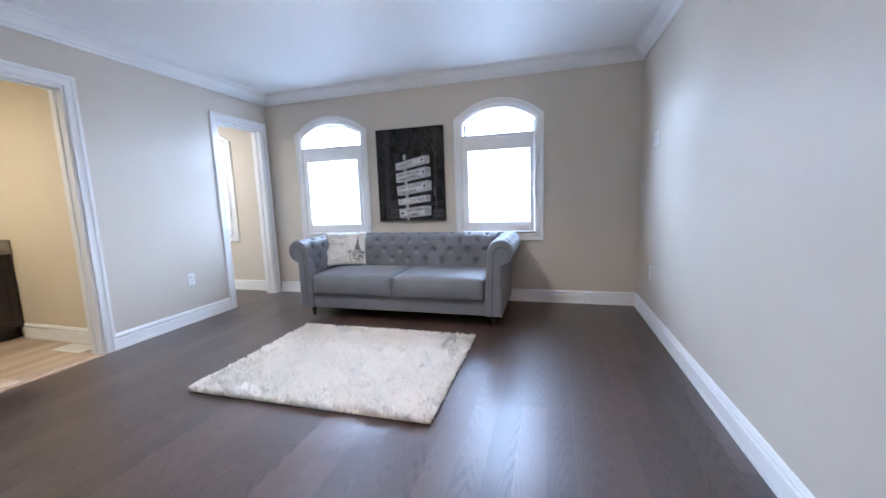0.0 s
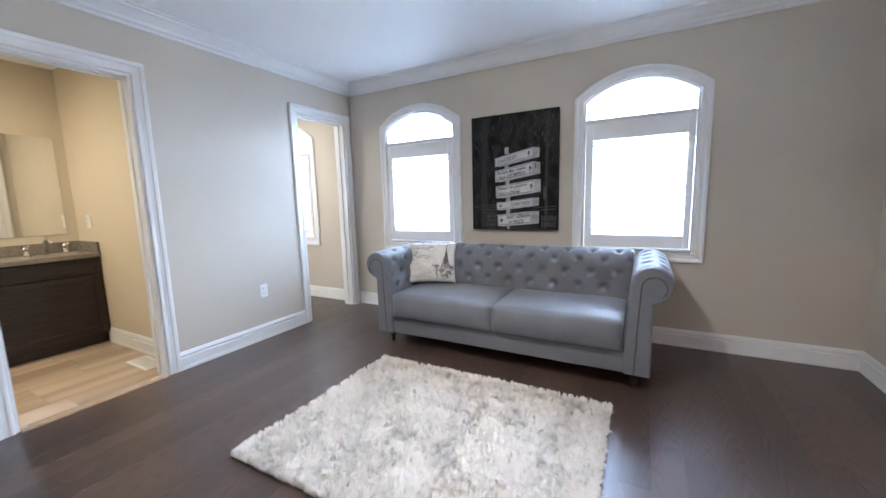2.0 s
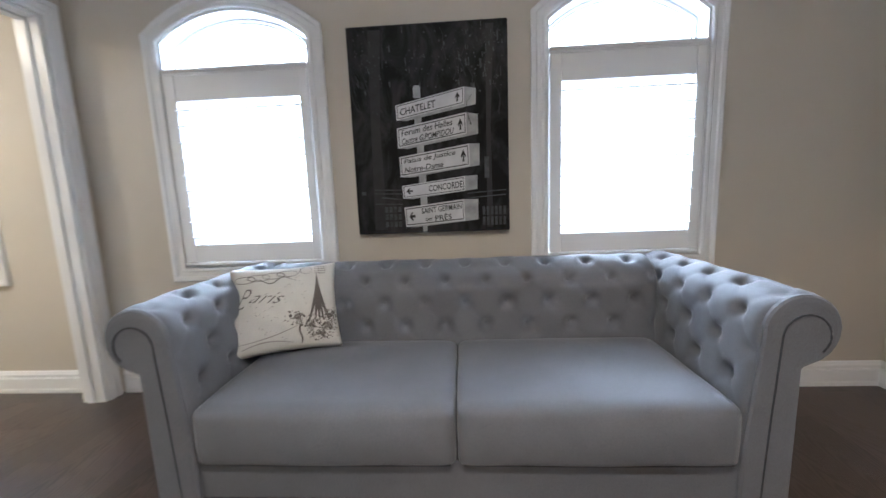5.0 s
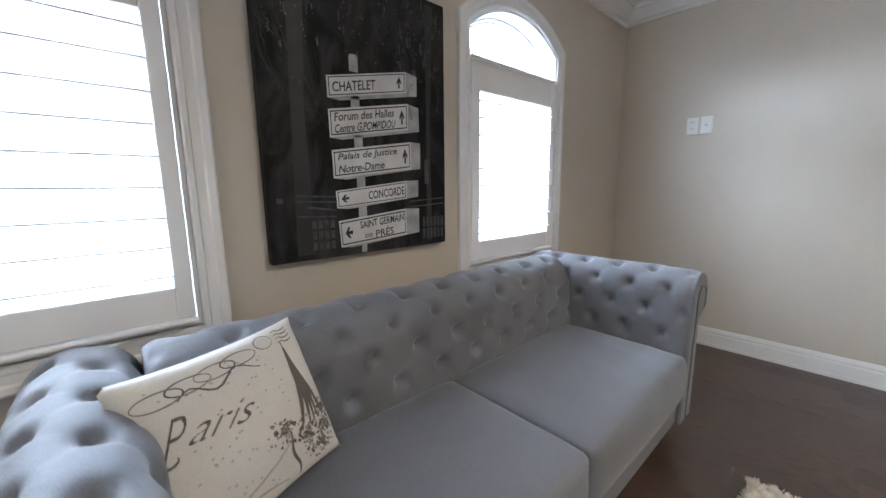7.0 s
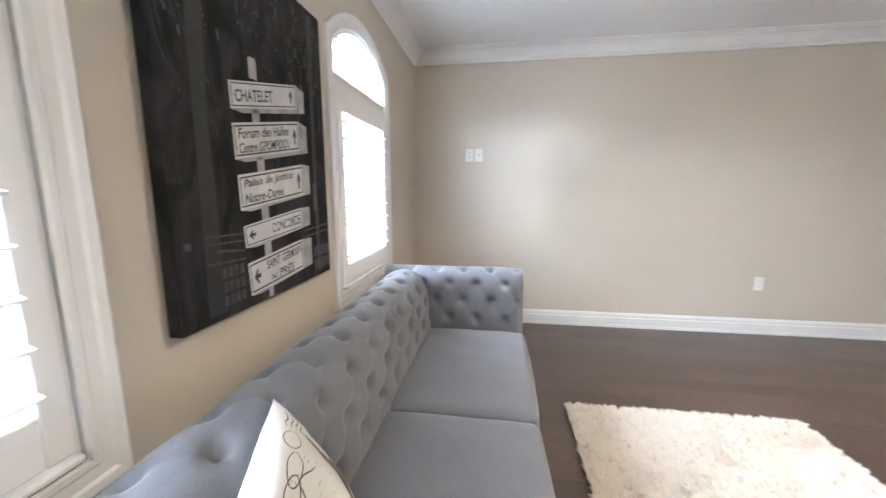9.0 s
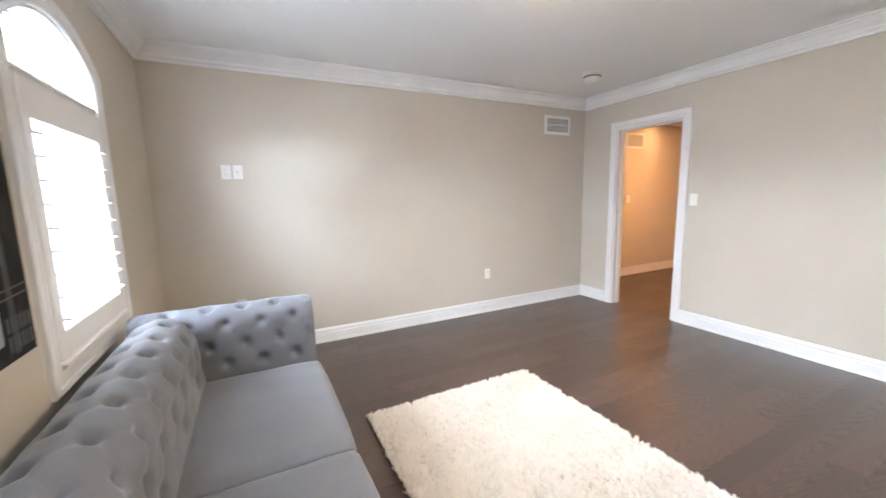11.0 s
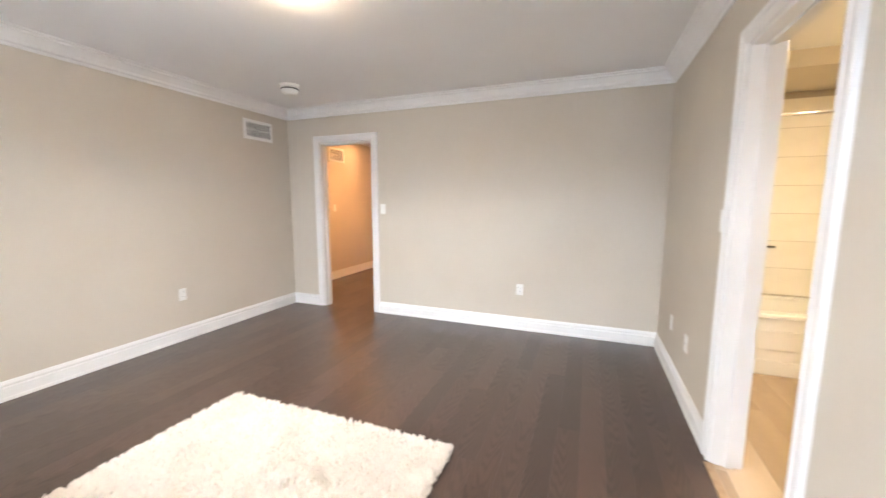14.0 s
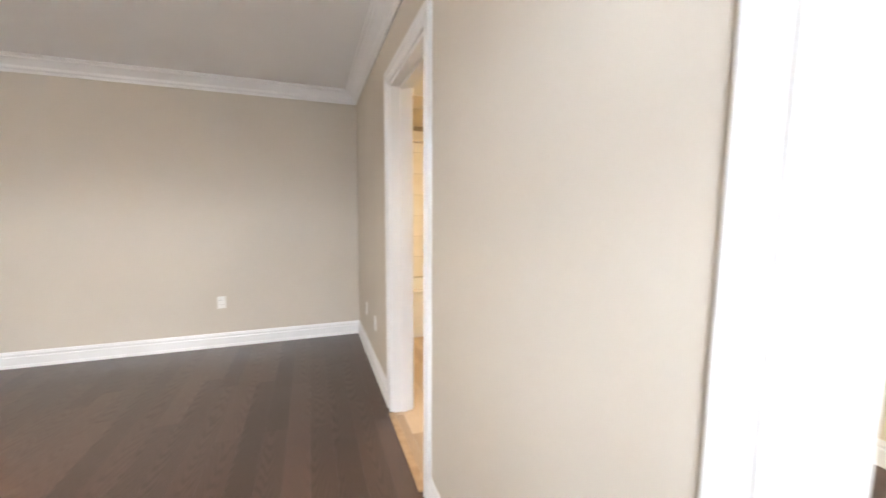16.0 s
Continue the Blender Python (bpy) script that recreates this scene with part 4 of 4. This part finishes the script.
for k in range(190):
    x = rng.choice((rng.gauss(0.70, 0.06), rng.gauss(0.10, 0.05), rng.uniform(0.3, 0.6)))
    z, q = rng.gauss(0.90, 0.09), rng.uniform(0.0015, 0.0055)
    if 0.02 < x < 0.79 and 0.5 < z < 1.04:
        specks.append([(x - q, z - q * 0.4), (x + q * 0.5, z - q), (x + q, z + q * 0.6), (x - q * 0.3, z + q)])
quad_print("branch_print", branches, INK, 2)["kind"] = "stuff"
quad_print("leaf_print", specks, PHOTO_GREY, 2)["kind"] = "stuff"
fronts = [[(0.60, z), (0.80, z + 0.012), (0.80, z + 0.018), (0.60, z + 0.006)] for z in (0.20, 0.175)]
fronts += [[(0.10, z), (0.25, z - 0.006), (0.25, z), (0.10, z + 0.006)] for z in (0.215, 0.235, 0.16)]
quad_print("shop_print", fronts, PHOTO_GREY, 2)["kind"] = "stuff"
quad_print("lamp_print", [[(0.03, 0.212), (0.052, 0.212), (0.052, 0.23), (0.03, 0.23)]], PHOTO_GREY, 1)
pole = [[(0.331, 0.70), (0.369, 0.70), (0.369, 0.752), (0.362, 0.763), (0.338, 0.763), (0.331, 0.752)], [(0.332, 0.55), (0.369, 0.55), (0.369, 0.62), (0.332, 0.62)],
        [(0.339, 0.41), (0.376, 0.41), (0.376, 0.48), (0.339, 0.48)], [(0.343, 0.25), (0.380, 0.25), (0.380, 0.33), (0.343, 0.33)],
        [(0.345, 0.14), (0.382, 0.14), (0.382, 0.21), (0.345, 0.21)], [(0.352, 0.005), (0.376, 0.005), (0.376, 0.06), (0.352, 0.06)]]
for piece in pole:
    quad_print("pole_print", [piece], SIGN_SIDE, 2, "pale grey pole")
# front corners (top left, top right, bottom right, bottom left), far side edge, lines of lettering, arrow
SIGNS = [
    ([(0.236, 0.668), (0.596, 0.745), (0.592, 0.660), (0.238, 0.592)], [(0.654, 0.734), (0.652, 0.655)], [("CHATELET", 0.06, 0.24, 0.52, 0.46, 0.0)], ("up", 0.90)),
    ([(0.237, 0.552), (0.602, 0.618), (0.602, 0.510), (0.239, 0.450)], [(0.661, 0.606), (0.661, 0.507)],
     [("Forum des Halles", 0.06, 0.55, 0.74, 0.30, 0.12), ("Centre G.POMPIDOU", 0.06, 0.14, 0.76, 0.30, 0.25)], ("up", 0.91)),
    ([(0.243, 0.405), (0.613, 0.460), (0.615, 0.345), (0.245, 0.301)], [(0.666, 0.458), (0.665, 0.347)],
     [("Palais de Justice", 0.06, 0.55, 0.74, 0.30, 0.2), ("Notre-Dame", 0.06, 0.15, 0.56, 0.28, 0.2)], ("up", 0.91)),
    ([(0.250, 0.254), (0.585, 0.294), (0.586, 0.216), (0.253, 0.187)], [(0.652, 0.296), (0.650, 0.224)], [("CONCORDE", 0.42, 0.26, 0.54, 0.46, 0.0)], ("left", 0.12)),
    ([(0.256, 0.138), (0.577, 0.173), (0.581, 0.058), (0.262, 0.034)], [(0.653, 0.170), (0.652, 0.062)],
     [("SAINT GERMAIN", 0.28, 0.56, 0.68, 0.28, 0.0), ("DES", 0.34, 0.18, 0.11, 0.14, 0.0), ("PR\u00c9S", 0.50, 0.13, 0.28, 0.34, 0.0)], ("left", 0.13)),
]


def in_quad(q, s, t):
    (ax, az), (bx, bz), (cx, cz), (dx, dz) = q
    tx, tz = ax + (bx - ax) * s, az + (bz - az) * s
    lx, lz = dx + (cx - dx) * s, dz + (cz - dz) * s
    return lx + (tx - lx) * t, lz + (tz - lz) * t


for q, (far_t, far_b), words, (way, at) in SIGNS:
    board = quad_print("sign_print", [q], SIGN, 3, "white enamel direction sign print")
    quad_print("sign_side", [[q[1], far_t, far_b, q[2]], [q[3], q[2], far_b, (q[3][0] + 0.05, q[3][1] - 0.004)]], SIGN_SIDE, 2, "grey side of the sign box", board)
    bm = bmesh.new()
    e, f = 0.018, 0.07
    for s0, t0, s1, t1 in ((e, f, 1 - e, f + 0.045), (e, 1 - f - 0.045, 1 - e, 1 - f), (e, f, e + 0.010, 1 - f), (1 - e - 0.010, f, 1 - e, 1 - f)):
        add_flat(bm, [in_quad(q, *p) for p in ((s0, t0), (s1, t0), (s1, t1), (s0, t1))], [(0, 1, 2, 3)], on_canvas(4))
    if way == "up":
        shape = [(0.0, 1.0), (-0.9, 0.5), (-0.75, 0.3), (-0.2, 0.55), (-0.35, 0.0), (0.35, 0.0), (0.2, 0.55), (0.75, 0.3), (0.9, 0.5)]
        flat = [in_quad(q, at + a * 0.04, 0.24 + 0.55 * b) for a, b in shape]
    else:
        shape = [(0.0, 0.0), (0.5, 0.9), (0.7, 0.75), (0.45, 0.2), (1.0, 0.3), (1.0, -0.3), (0.45, -0.2), (0.7, -0.75), (0.5, -0.9)]
        flat = [in_quad(q, at - 0.06 + a * 0.10, 0.5 + 0.26 * b) for a, b in shape]
    add_flat(bm, flat, [(0, 1, 2, 3), (0, 3, 6), (3, 4, 5, 6), (0, 6, 7, 8)], on_canvas(4))
    for body, s0, t0, ws, wt, sh in words:
        pts, faces = text_mesh(body, sh, 0.014)
        add_flat(bm, [in_quad(q, s0 + a * ws, t0 + b * wt) for a, b in pts], faces, on_canvas(4))
    part("lettering", bm, INK, board, "black lettering, border and arrow")


# ---------------------------------------------------------------- wall plates, vents, detector, lamp
def plate(m, kind, group="", label=""):
    """A wall plate in its own plane: x across, z up, y = 0 on the wall, facing -y."""
    names = {"outlet": ("wall_outlet", "white duplex wall outlet plate"), "switch": ("light_switch", "white rocker light switch plate"),
             "blank": ("cable_plate", "white cable wall plate")}
    ob = thing(names[kind][0], m, label or names[kind][1], names[kind][0].replace("_", " "), group)
    part("cover_plate", boxes((-0.036, -0.006, -0.058, 0.036, 0.0, 0.058), bevel=0.0025), PLASTIC, ob)
    if kind == "outlet":
        for z in (-0.021, 0.021):
            part("socket", boxes((-0.0165, -0.0085, z - 0.0145, 0.0165, -0.005, z + 0.0145), bevel=0.003), PLASTIC, ob)
            for x in (-0.0065, 0.0065):
                part("slot", boxes((x - 0.0012, -0.0092, z - 0.003, x + 0.0012, -0.0082, z + 0.007)), SLOT, ob)
        part("screw", boxes((-0.003, -0.0075, -0.003, 0.003, -0.0055, 0.003), bevel=0.001), PLASTIC, ob)
    elif kind == "switch":
        part("rocker", boxes((-0.0165, -0.011, -0.033, 0.0165, -0.005, 0.033), bevel=0.003), PLASTIC, ob)
    else:
        part("jack", lathe([(0.007, 0.0), (0.007, 0.008), (0.004, 0.012)], 12, pose(0, -0.005, 0, 90)), CHROME, ob)
    return ob


# plates that face -x (east wall), +y (south wall) and +x (west wall)
EAST = lambda y, z: pose(ROOM_X, y, z, 0, 0, -90)
SOUTH = lambda x, z: pose(x, ROOM_Y, z, 0, 0, 180)
WEST = lambda y, z: pose(0, y, z, 0, 0, 90)
plate(EAST(-0.508, 1.572), "outlet", "plates for a wall screen")
plate(EAST(-0.592, 1.572), "blank", "plates for a wall screen")
plate(EAST(-0.53, 0.45), "outlet", "outlets")
plate(EAST(-3.02, 0.45), "outlet", "outlets")
plate(SOUTH(2.905, 1.258), "switch")
plate(SOUTH(1.285, 0.432), "outlet", "outlets")
plate(WEST(-3.935, 0.41), "outlet", "outlets")
plate(WEST(-3.46, 0.41), "blank")
plate(WEST(-2.955, 1.25), "switch")
plate(WEST(-1.262, 0.435), "outlet", "outlets")
plate(pose(-1.38, BATH_Y0, 1.09, 0, 0, 0), "outlet", "", "white outlet plate beside the vanity")
plate(pose(HALL_X1, -6.015, 1.235, 0, 0, -90), "switch", "", "white switch plate on the hall wall")


def wall_vent(m, w, h, label):
    ob = thing("wall_vent", m, label, "air vent", "wall vents")
    part("backing", boxes((-w / 2 + 0.02, -0.002, -h / 2 + 0.02, w / 2 - 0.02, -0.0005, h / 2 - 0.02)), SLOT, ob)
    fr = [(-w / 2, -h / 2), (w / 2, -h / 2), (w / 2, h / 2), (-w / 2, h / 2)]
    part("frame", sweep(fr[::-1], [(0.0, 0.0), (0.0, 0.004), (-0.006, 0.010), (-0.034, 0.010), (-0.034, 0.0)], lambda a, b, hh: (a, -hh, b), True), PLASTIC, ob)
    part("divider", boxes((-w / 2 + 0.034, -0.009, -0.003, w / 2 - 0.034, -0.003, 0.003)), PLASTIC, ob)
    n = int((w - 0.07) / 0.019)
    bm = bmesh.new()
    box(bm, -0.0032, -0.009, -h / 2 + 0.034, 0.0032, -0.006, h / 2 - 0.034)
    me = finish(bm, "slat", PLASTIC)
    for i in range(n):
        sl = new("slat", me)
        sl.parent = ob
        sl.matrix_basis = pose(-w / 2 + 0.044 + 0.019 * i, 0, 0)
    return ob


wall_vent(pose(ROOM_X, -4.04, 2.16, 0, 0, -90), 0.405, 0.222, "white slotted air return vent near the ceiling")
wall_vent(pose(HALL_X1, -6.115, 2.14, 0, 0, -90), 0.42, 0.24, "white slotted air vent on the hall wall")

detector = thing("smoke_detector", pose(3.445, -3.672, ROOM_H, 180) @ Matrix.Scale(1.35, 4), "round white smoke detector on the ceiling", "smoke detector")
part("base_plate", lathe([(0.068, 0.0), (0.068, 0.010), (0.062, 0.014)], 28), PLASTIC, detector)
part("body", lathe([(0.058, 0.014), (0.056, 0.046), (0.048, 0.062), (0.020, 0.068)], 28), PLASTIC, detector, smooth=True)
part("grille", lathe([(0.0585, 0.026), (0.0600, 0.028), (0.0600, 0.033), (0.0585, 0.035)], 28), SLOT, detector)

lamp = thing("ceiling_lamp", pose(2.14, -2.245, ROOM_H, 180), "frosted glass flush ceiling lamp, lit warm", "ceiling lamp")
part("canopy", lathe([(0.15, 0.0), (0.15, 0.018), (0.135, 0.024)], 32), CHROME, lamp)
part("shade", lathe([(0.132, 0.022), (0.130, 0.035), (0.112, 0.062), (0.075, 0.082), (0.03, 0.090)], 32), BULB, lamp, "glowing frosted dome", smooth=True)
part("finial", lathe([(0.008, 0.088), (0.010, 0.096), (0.004, 0.104)], 12), CHROME, lamp)

bath_lamp = thing("ceiling_lamp", pose(-0.95, -3.3, BATH_H, 180), "frosted flush bathroom ceiling lamp, lit", "ceiling lamp")
part("shade", lathe([(0.14, 0.0), (0.13, 0.03), (0.10, 0.055), (0.04, 0.07)], 28), FAINT, bath_lamp, smooth=True)
closet_lamp = thing("ceiling_lamp", pose(-1.2, -1.0, CLOSET_H, 180), "frosted flush closet ceiling lamp, lit", "ceiling lamp")
part("shade", lathe([(0.14, 0.0), (0.13, 0.03), (0.10, 0.055), (0.04, 0.07)], 28), FAINT, closet_lamp, smooth=True)
# the second fitting is added for the out-of-view fill lamp
for x, y in ((4.45, -6.47), (3.6, -6.0)):
    pot = thing("recessed_light", pose(x, y, HALL_H, 180), "small recessed hall ceiling light, lit warm", "ceiling light", "recessed hall lights")
    bm = lathe([(0.050, 0.0), (0.062, 0.0), (0.062, 0.004), (0.050, 0.006)], 24)
    part("trim_ring", bm, PLASTIC, pot)
    part("lens", lathe([(0.048, 0.003), (0.040, 0.007), (0.01, 0.009)], 20), SPOT, pot, smooth=True)


def floor_register(m, w, d, material, label):
    ob = thing("floor_register", m, label, "floor vent")
    part("frame", boxes((-w / 2, -d / 2, 0, w / 2, -d / 2 + 0.018, 0.006), (-w / 2, d / 2 - 0.018, 0, w / 2, d / 2, 0.006),
                        (-w / 2, -d / 2 + 0.018, 0, -w / 2 + 0.018, d / 2 - 0.018, 0.006), (w / 2 - 0.018, -d / 2 + 0.018, 0, w / 2, d / 2 - 0.018, 0.006)), material, ob)
    part("backing", boxes((-w / 2 + 0.018, -d / 2 + 0.018, 0.0005, w / 2 - 0.018, d / 2 - 0.018, 0.0015)), SLOT if material != PLASTIC else GROUT, ob)
    n = int((w - 0.04) / 0.014)
    bm = bmesh.new()
    box(bm, -0.004, -d / 2 + 0.018, 0.001, 0.004, d / 2 - 0.018, 0.005)
    me = finish(bm, "slat", material)
    for i in range(n):
        sl = new("slat", me)
        sl.parent = ob
        sl.matrix_basis = pose(-w / 2 + 0.025 + 0.014 * i, 0, 0)
    return ob


floor_register(pose(-1.02, -0.11, 0.001), 0.32, 0.13, REGISTER, "dark bronze floor register below the closet window")
floor_register(pose(-0.40, -2.045, 0.001), 0.32, 0.14, PLASTIC, "white floor register on the bathroom tile")


# ---------------------------------------------------------------- bathroom
VX0, VX1, VY1, VY0 = BATH_X, -1.25, BATH_Y0 - 0.004, -3.35
vanity = thing("vanity_cabinet", Matrix(), "dark espresso shaker bathroom vanity cabinet", "vanity")
part("body", boxes((VX0 + 0.002, VY0, 0.10, VX1 - 0.018, VY1, 0.785), (VX0 + 0.002, VY0, 0.0, VX1 - 0.075, VY1, 0.10)), VANITY, vanity)


def shaker(name, y0, y1, z0, z1):
    leaf_part = part(name, boxes((VX1 - 0.018, y0, z0, VX1 - 0.008, y1, z1)), VANITY, vanity)
    f = 0.055 if z1 - z0 > 0.2 else 0.035
    for nm, a in (("stile", (y0, z0, y0 + f, z1)), ("stile", (y1 - f, z0, y1, z1)), ("rail", (y0 + f, z0, y1 - f, z0 + f)), ("rail", (y0 + f, z1 - f, y1 - f, z1))):
        part(nm, boxes((VX1 - 0.008, a[0], a[1], VX1 + 0.002, a[2], a[3]), bevel=0.002), VANITY, leaf_part)


for i in range(2):
    a = VY1 - 0.012 - 0.70 * i
    shaker("door", a - 0.69, a, 0.115, 0.635)
    shaker("drawer_front", a - 0.69, a, 0.650, 0.775)
countertop = top("countertop", boxes((VX0 + 0.001, VY0, 0.786, VX1 + 0.018, VY1, 0.822), (VX0 + 0.001, VY0, 0.822, VX0 + 0.022, VY1, 0.915), (VX0 + 0.022, VY1 - 0.02, 0.822, VX1 + 0.012, VY1, 0.915), bevel=0.003),
                 COUNTER, "taupe stone vanity top with low backsplash", "countertop")
mirror = thing("wall_mirror", Matrix(), "large frameless mirror above the vanity", "mirror")
part("glass", boxes((BATH_X + 0.002, -3.30, 0.982, BATH_X + 0.007, -2.004, 1.832), bevel=0.0015), MIRROR, mirror)
faucet = thing("faucet", pose(VX0 + 0.085, -2.18, 0.822) @ Matrix.Scale(1.15, 4), "chrome two-handle bathroom faucet on the vanity", "faucet")
part("spout", tube([(0, 0, 0), (0, 0, 0.07), (0.01, 0, 0.10), (0.05, 0, 0.118), (0.10, 0, 0.108), (0.125, 0, 0.085)], 0.012, 12), CHROME, faucet, smooth=True)
for dy in (-0.105, 0.105):
    handle = part("handle", lathe([(0.026, 0.0), (0.026, 0.008), (0.016, 0.018), (0.014, 0.045), (0.020, 0.056), (0.010, 0.068)], 18, pose(0, dy, 0)), CHROME, faucet, smooth=True)
    part("lever", tube([(-0.03, dy - 0.01, 0.066), (0.0, dy, 0.07), (0.045, dy + 0.012, 0.074)], 0.006, 8), CHROME, handle, smooth=True)
tub = thing("bathtub", Matrix(), "white alcove bathtub with stepped apron", "bathtub")
ty0, ty1, tx0, tx1 = BATH_Y1 + 0.015, -4.17, BATH_X + 0.015, -WALL_T - 0.015
part("apron", boxes((tx0, ty1 - 0.03, 0, tx1, ty1, 0.455), (tx0, ty1, 0.0, tx1, ty1 + 0.012, 0.12), (tx0 + 0.12, ty1, 0.20, tx1 - 0.12, ty1 + 0.008, 0.36), bevel=0.006), PORCELAIN, tub)
part("rim", boxes((tx0, ty1 - 0.09, 0.455, tx1, ty1 + 0.015, 0.49), (tx0, ty0, 0.455, tx1, ty0 + 0.06, 0.49), (tx0, ty0 + 0.06, 0.455, tx0 + 0.09, ty1 - 0.09, 0.49), (tx1 - 0.09, ty0 + 0.06, 0.455, tx1, ty1 - 0.09, 0.49), bevel=0.008), PORCELAIN, tub)
part("well", boxes((tx0 + 0.07, ty0 + 0.04, 0.08, tx1 - 0.07, ty1 - 0.07, 0.12), (tx0 + 0.05, ty0 + 0.04, 0.12, tx0 + 0.09, ty1 - 0.07, 0.46), (tx1 - 0.09, ty0 + 0.04, 0.12, tx1 - 0.05, ty1 - 0.07, 0.46),
                   (tx0 + 0.09, ty0 + 0.02, 0.12, tx1 - 0.09, ty0 + 0.06, 0.46), (tx0 + 0.09, ty1 - 0.09, 0.12, tx1 - 0.09, ty1 - 0.05, 0.46)), PORCELAIN, tub)
top("shower_rod", tube([(BATH_X, -4.2, 1.985), (-WALL_T, -4.2, 1.985)], 0.0125, 12), CHROME, "chrome shower curtain rod over the bathtub", "curtain rod", smooth=True)
soap = top("soap_dish", boxes((-0.95, BATH_Y1 + 0.012, 0.93, -0.83, BATH_Y1 + 0.06, 0.955), bevel=0.006), CHROME, "small chrome soap dish on the tile", "soap dish")


# ---------------------------------------------------------------- boards and tiles, piece by piece
def plank_mesh(name, w, l, t, material, ease=0.0002):
    bm = bmesh.new()
    x, y = w / 2, l / 2
    lower = [bm.verts.new(p) for p in ((-x, -y, -t), (x, -y, -t), (x, y, -t), (-x, y, -t))]
    mid = [bm.verts.new(p) for p in ((-x, -y, -ease), (x, -y, -ease), (x, y, -ease), (-x, y, -ease))]
    up = [bm.verts.new(p) for p in ((-x + ease, -y + ease, 0), (x - ease, -y + ease, 0), (x - ease, y - ease, 0), (-x + ease, y - ease, 0))]
    for a, b in ((lower, mid), (mid, up)):
        for i in range(4):
            bm.faces.new((a[i], a[(i + 1) % 4], b[(i + 1) % 4], b[i]))
    bm.faces.new(up)
    return finish(bm, name, material)


def lay(parent, name, x0, x1, y0, y1, width, lengths, gap, thick, material, seed):
    """Staggered boards that run along y, cut at the walls."""
    r = random.Random(seed)
    cache = {}
    n = math.ceil((x1 - x0) / width - 1e-6)
    for i in range(n):
        xa = x0 + i * width
        xb = min(xa + width, x1)
        if xb - xa < 0.012:
            continue
        y = y0 - r.uniform(0, max(lengths) * 0.8)
        while y < y1:
            ln = r.choice(lengths)
            a, b = max(y, y0), min(y + ln, y1)
            y += ln
            if b - a < 0.02:
                continue
            key = (round(xb - xa - gap, 4), round(b - a - gap, 4))
            if key not in cache:
                cache[key] = plank_mesh(name, key[0], key[1], thick, material)
            ob = new(name, cache[key])
            ob.parent = parent
            ob.matrix_basis = pose((xa + xb) / 2, (a + b) / 2, 0.0)


floor = top("floor", boxes((-0.02, ROOM_Y - WALL_T, -0.1, ROOM_X, 0, -0.012)), SUBFLOOR, "dark espresso oak plank floor with satin sheen", "floor", "structure")
lay(floor, "plank", 0, ROOM_X, ROOM_Y, 0, 0.127, (0.62, 0.85, 1.1, 1.35, 1.6), 0.0003, 0.012, FLOOR_WOOD, 2)
closet_floor = top("floor_closet", boxes((CLOSET_X, CLOSET_Y, -0.1, -0.02, 0, -0.012)), SUBFLOOR, "dark espresso oak closet floor", "floor", "structure")
lay(closet_floor, "plank", CLOSET_X, -0.0005, CLOSET_Y, 0, 0.127, (0.62, 0.85, 1.1), 0.0003, 0.012, FLOOR_WOOD, 3)
hall_floor = top("floor_hall", boxes((HALL_X0, HALL_Y, -0.1, HALL_X1, ROOM_Y - WALL_T, -0.012)), SUBFLOOR, "dark espresso oak hall floor", "floor", "structure")
lay(hall_floor, "plank", HALL_X0, HALL_X1, HALL_Y, ROOM_Y - 0.0005, 0.127, (0.62, 0.85, 1.1, 1.35), 0.0003, 0.012, FLOOR_WOOD, 4)
bath_floor = top("floor_bath", boxes((BATH_X, BATH_Y1, -0.1, -0.02, BATH_Y0, -0.002)), GROUT, "pale wood-look porcelain plank tile floor", "floor", "structure")
lay(bath_floor, "tile", BATH_X, -0.012, BATH_Y1, BATH_Y0, 0.20, (0.9, 0.6), 0.003, 0.002, BATH_WOOD, 5)
tile_wall = top("tile_surround", boxes((BATH_X, BATH_Y1, 0.49, -WALL_T, BATH_Y1 + 0.006, 2.298)), GROUT, "cream glazed tile surround above the bathtub", "tile wall", "structure")
bm = bmesh.new()
box(bm, -0.1895, 0, -0.1235, 0.1895, 0.005, 0.1235, 0.0015)
tile_me = finish(bm, "tile", TILE)
for i in range(4):
    for j in range(7):
        tl = new("tile", tile_me)
        tl.parent = tile_wall
        tl.matrix_basis = pose(BATH_X + 0.20 + 0.3825 * i, BATH_Y1 + 0.006, 0.62 + 0.25 * j)
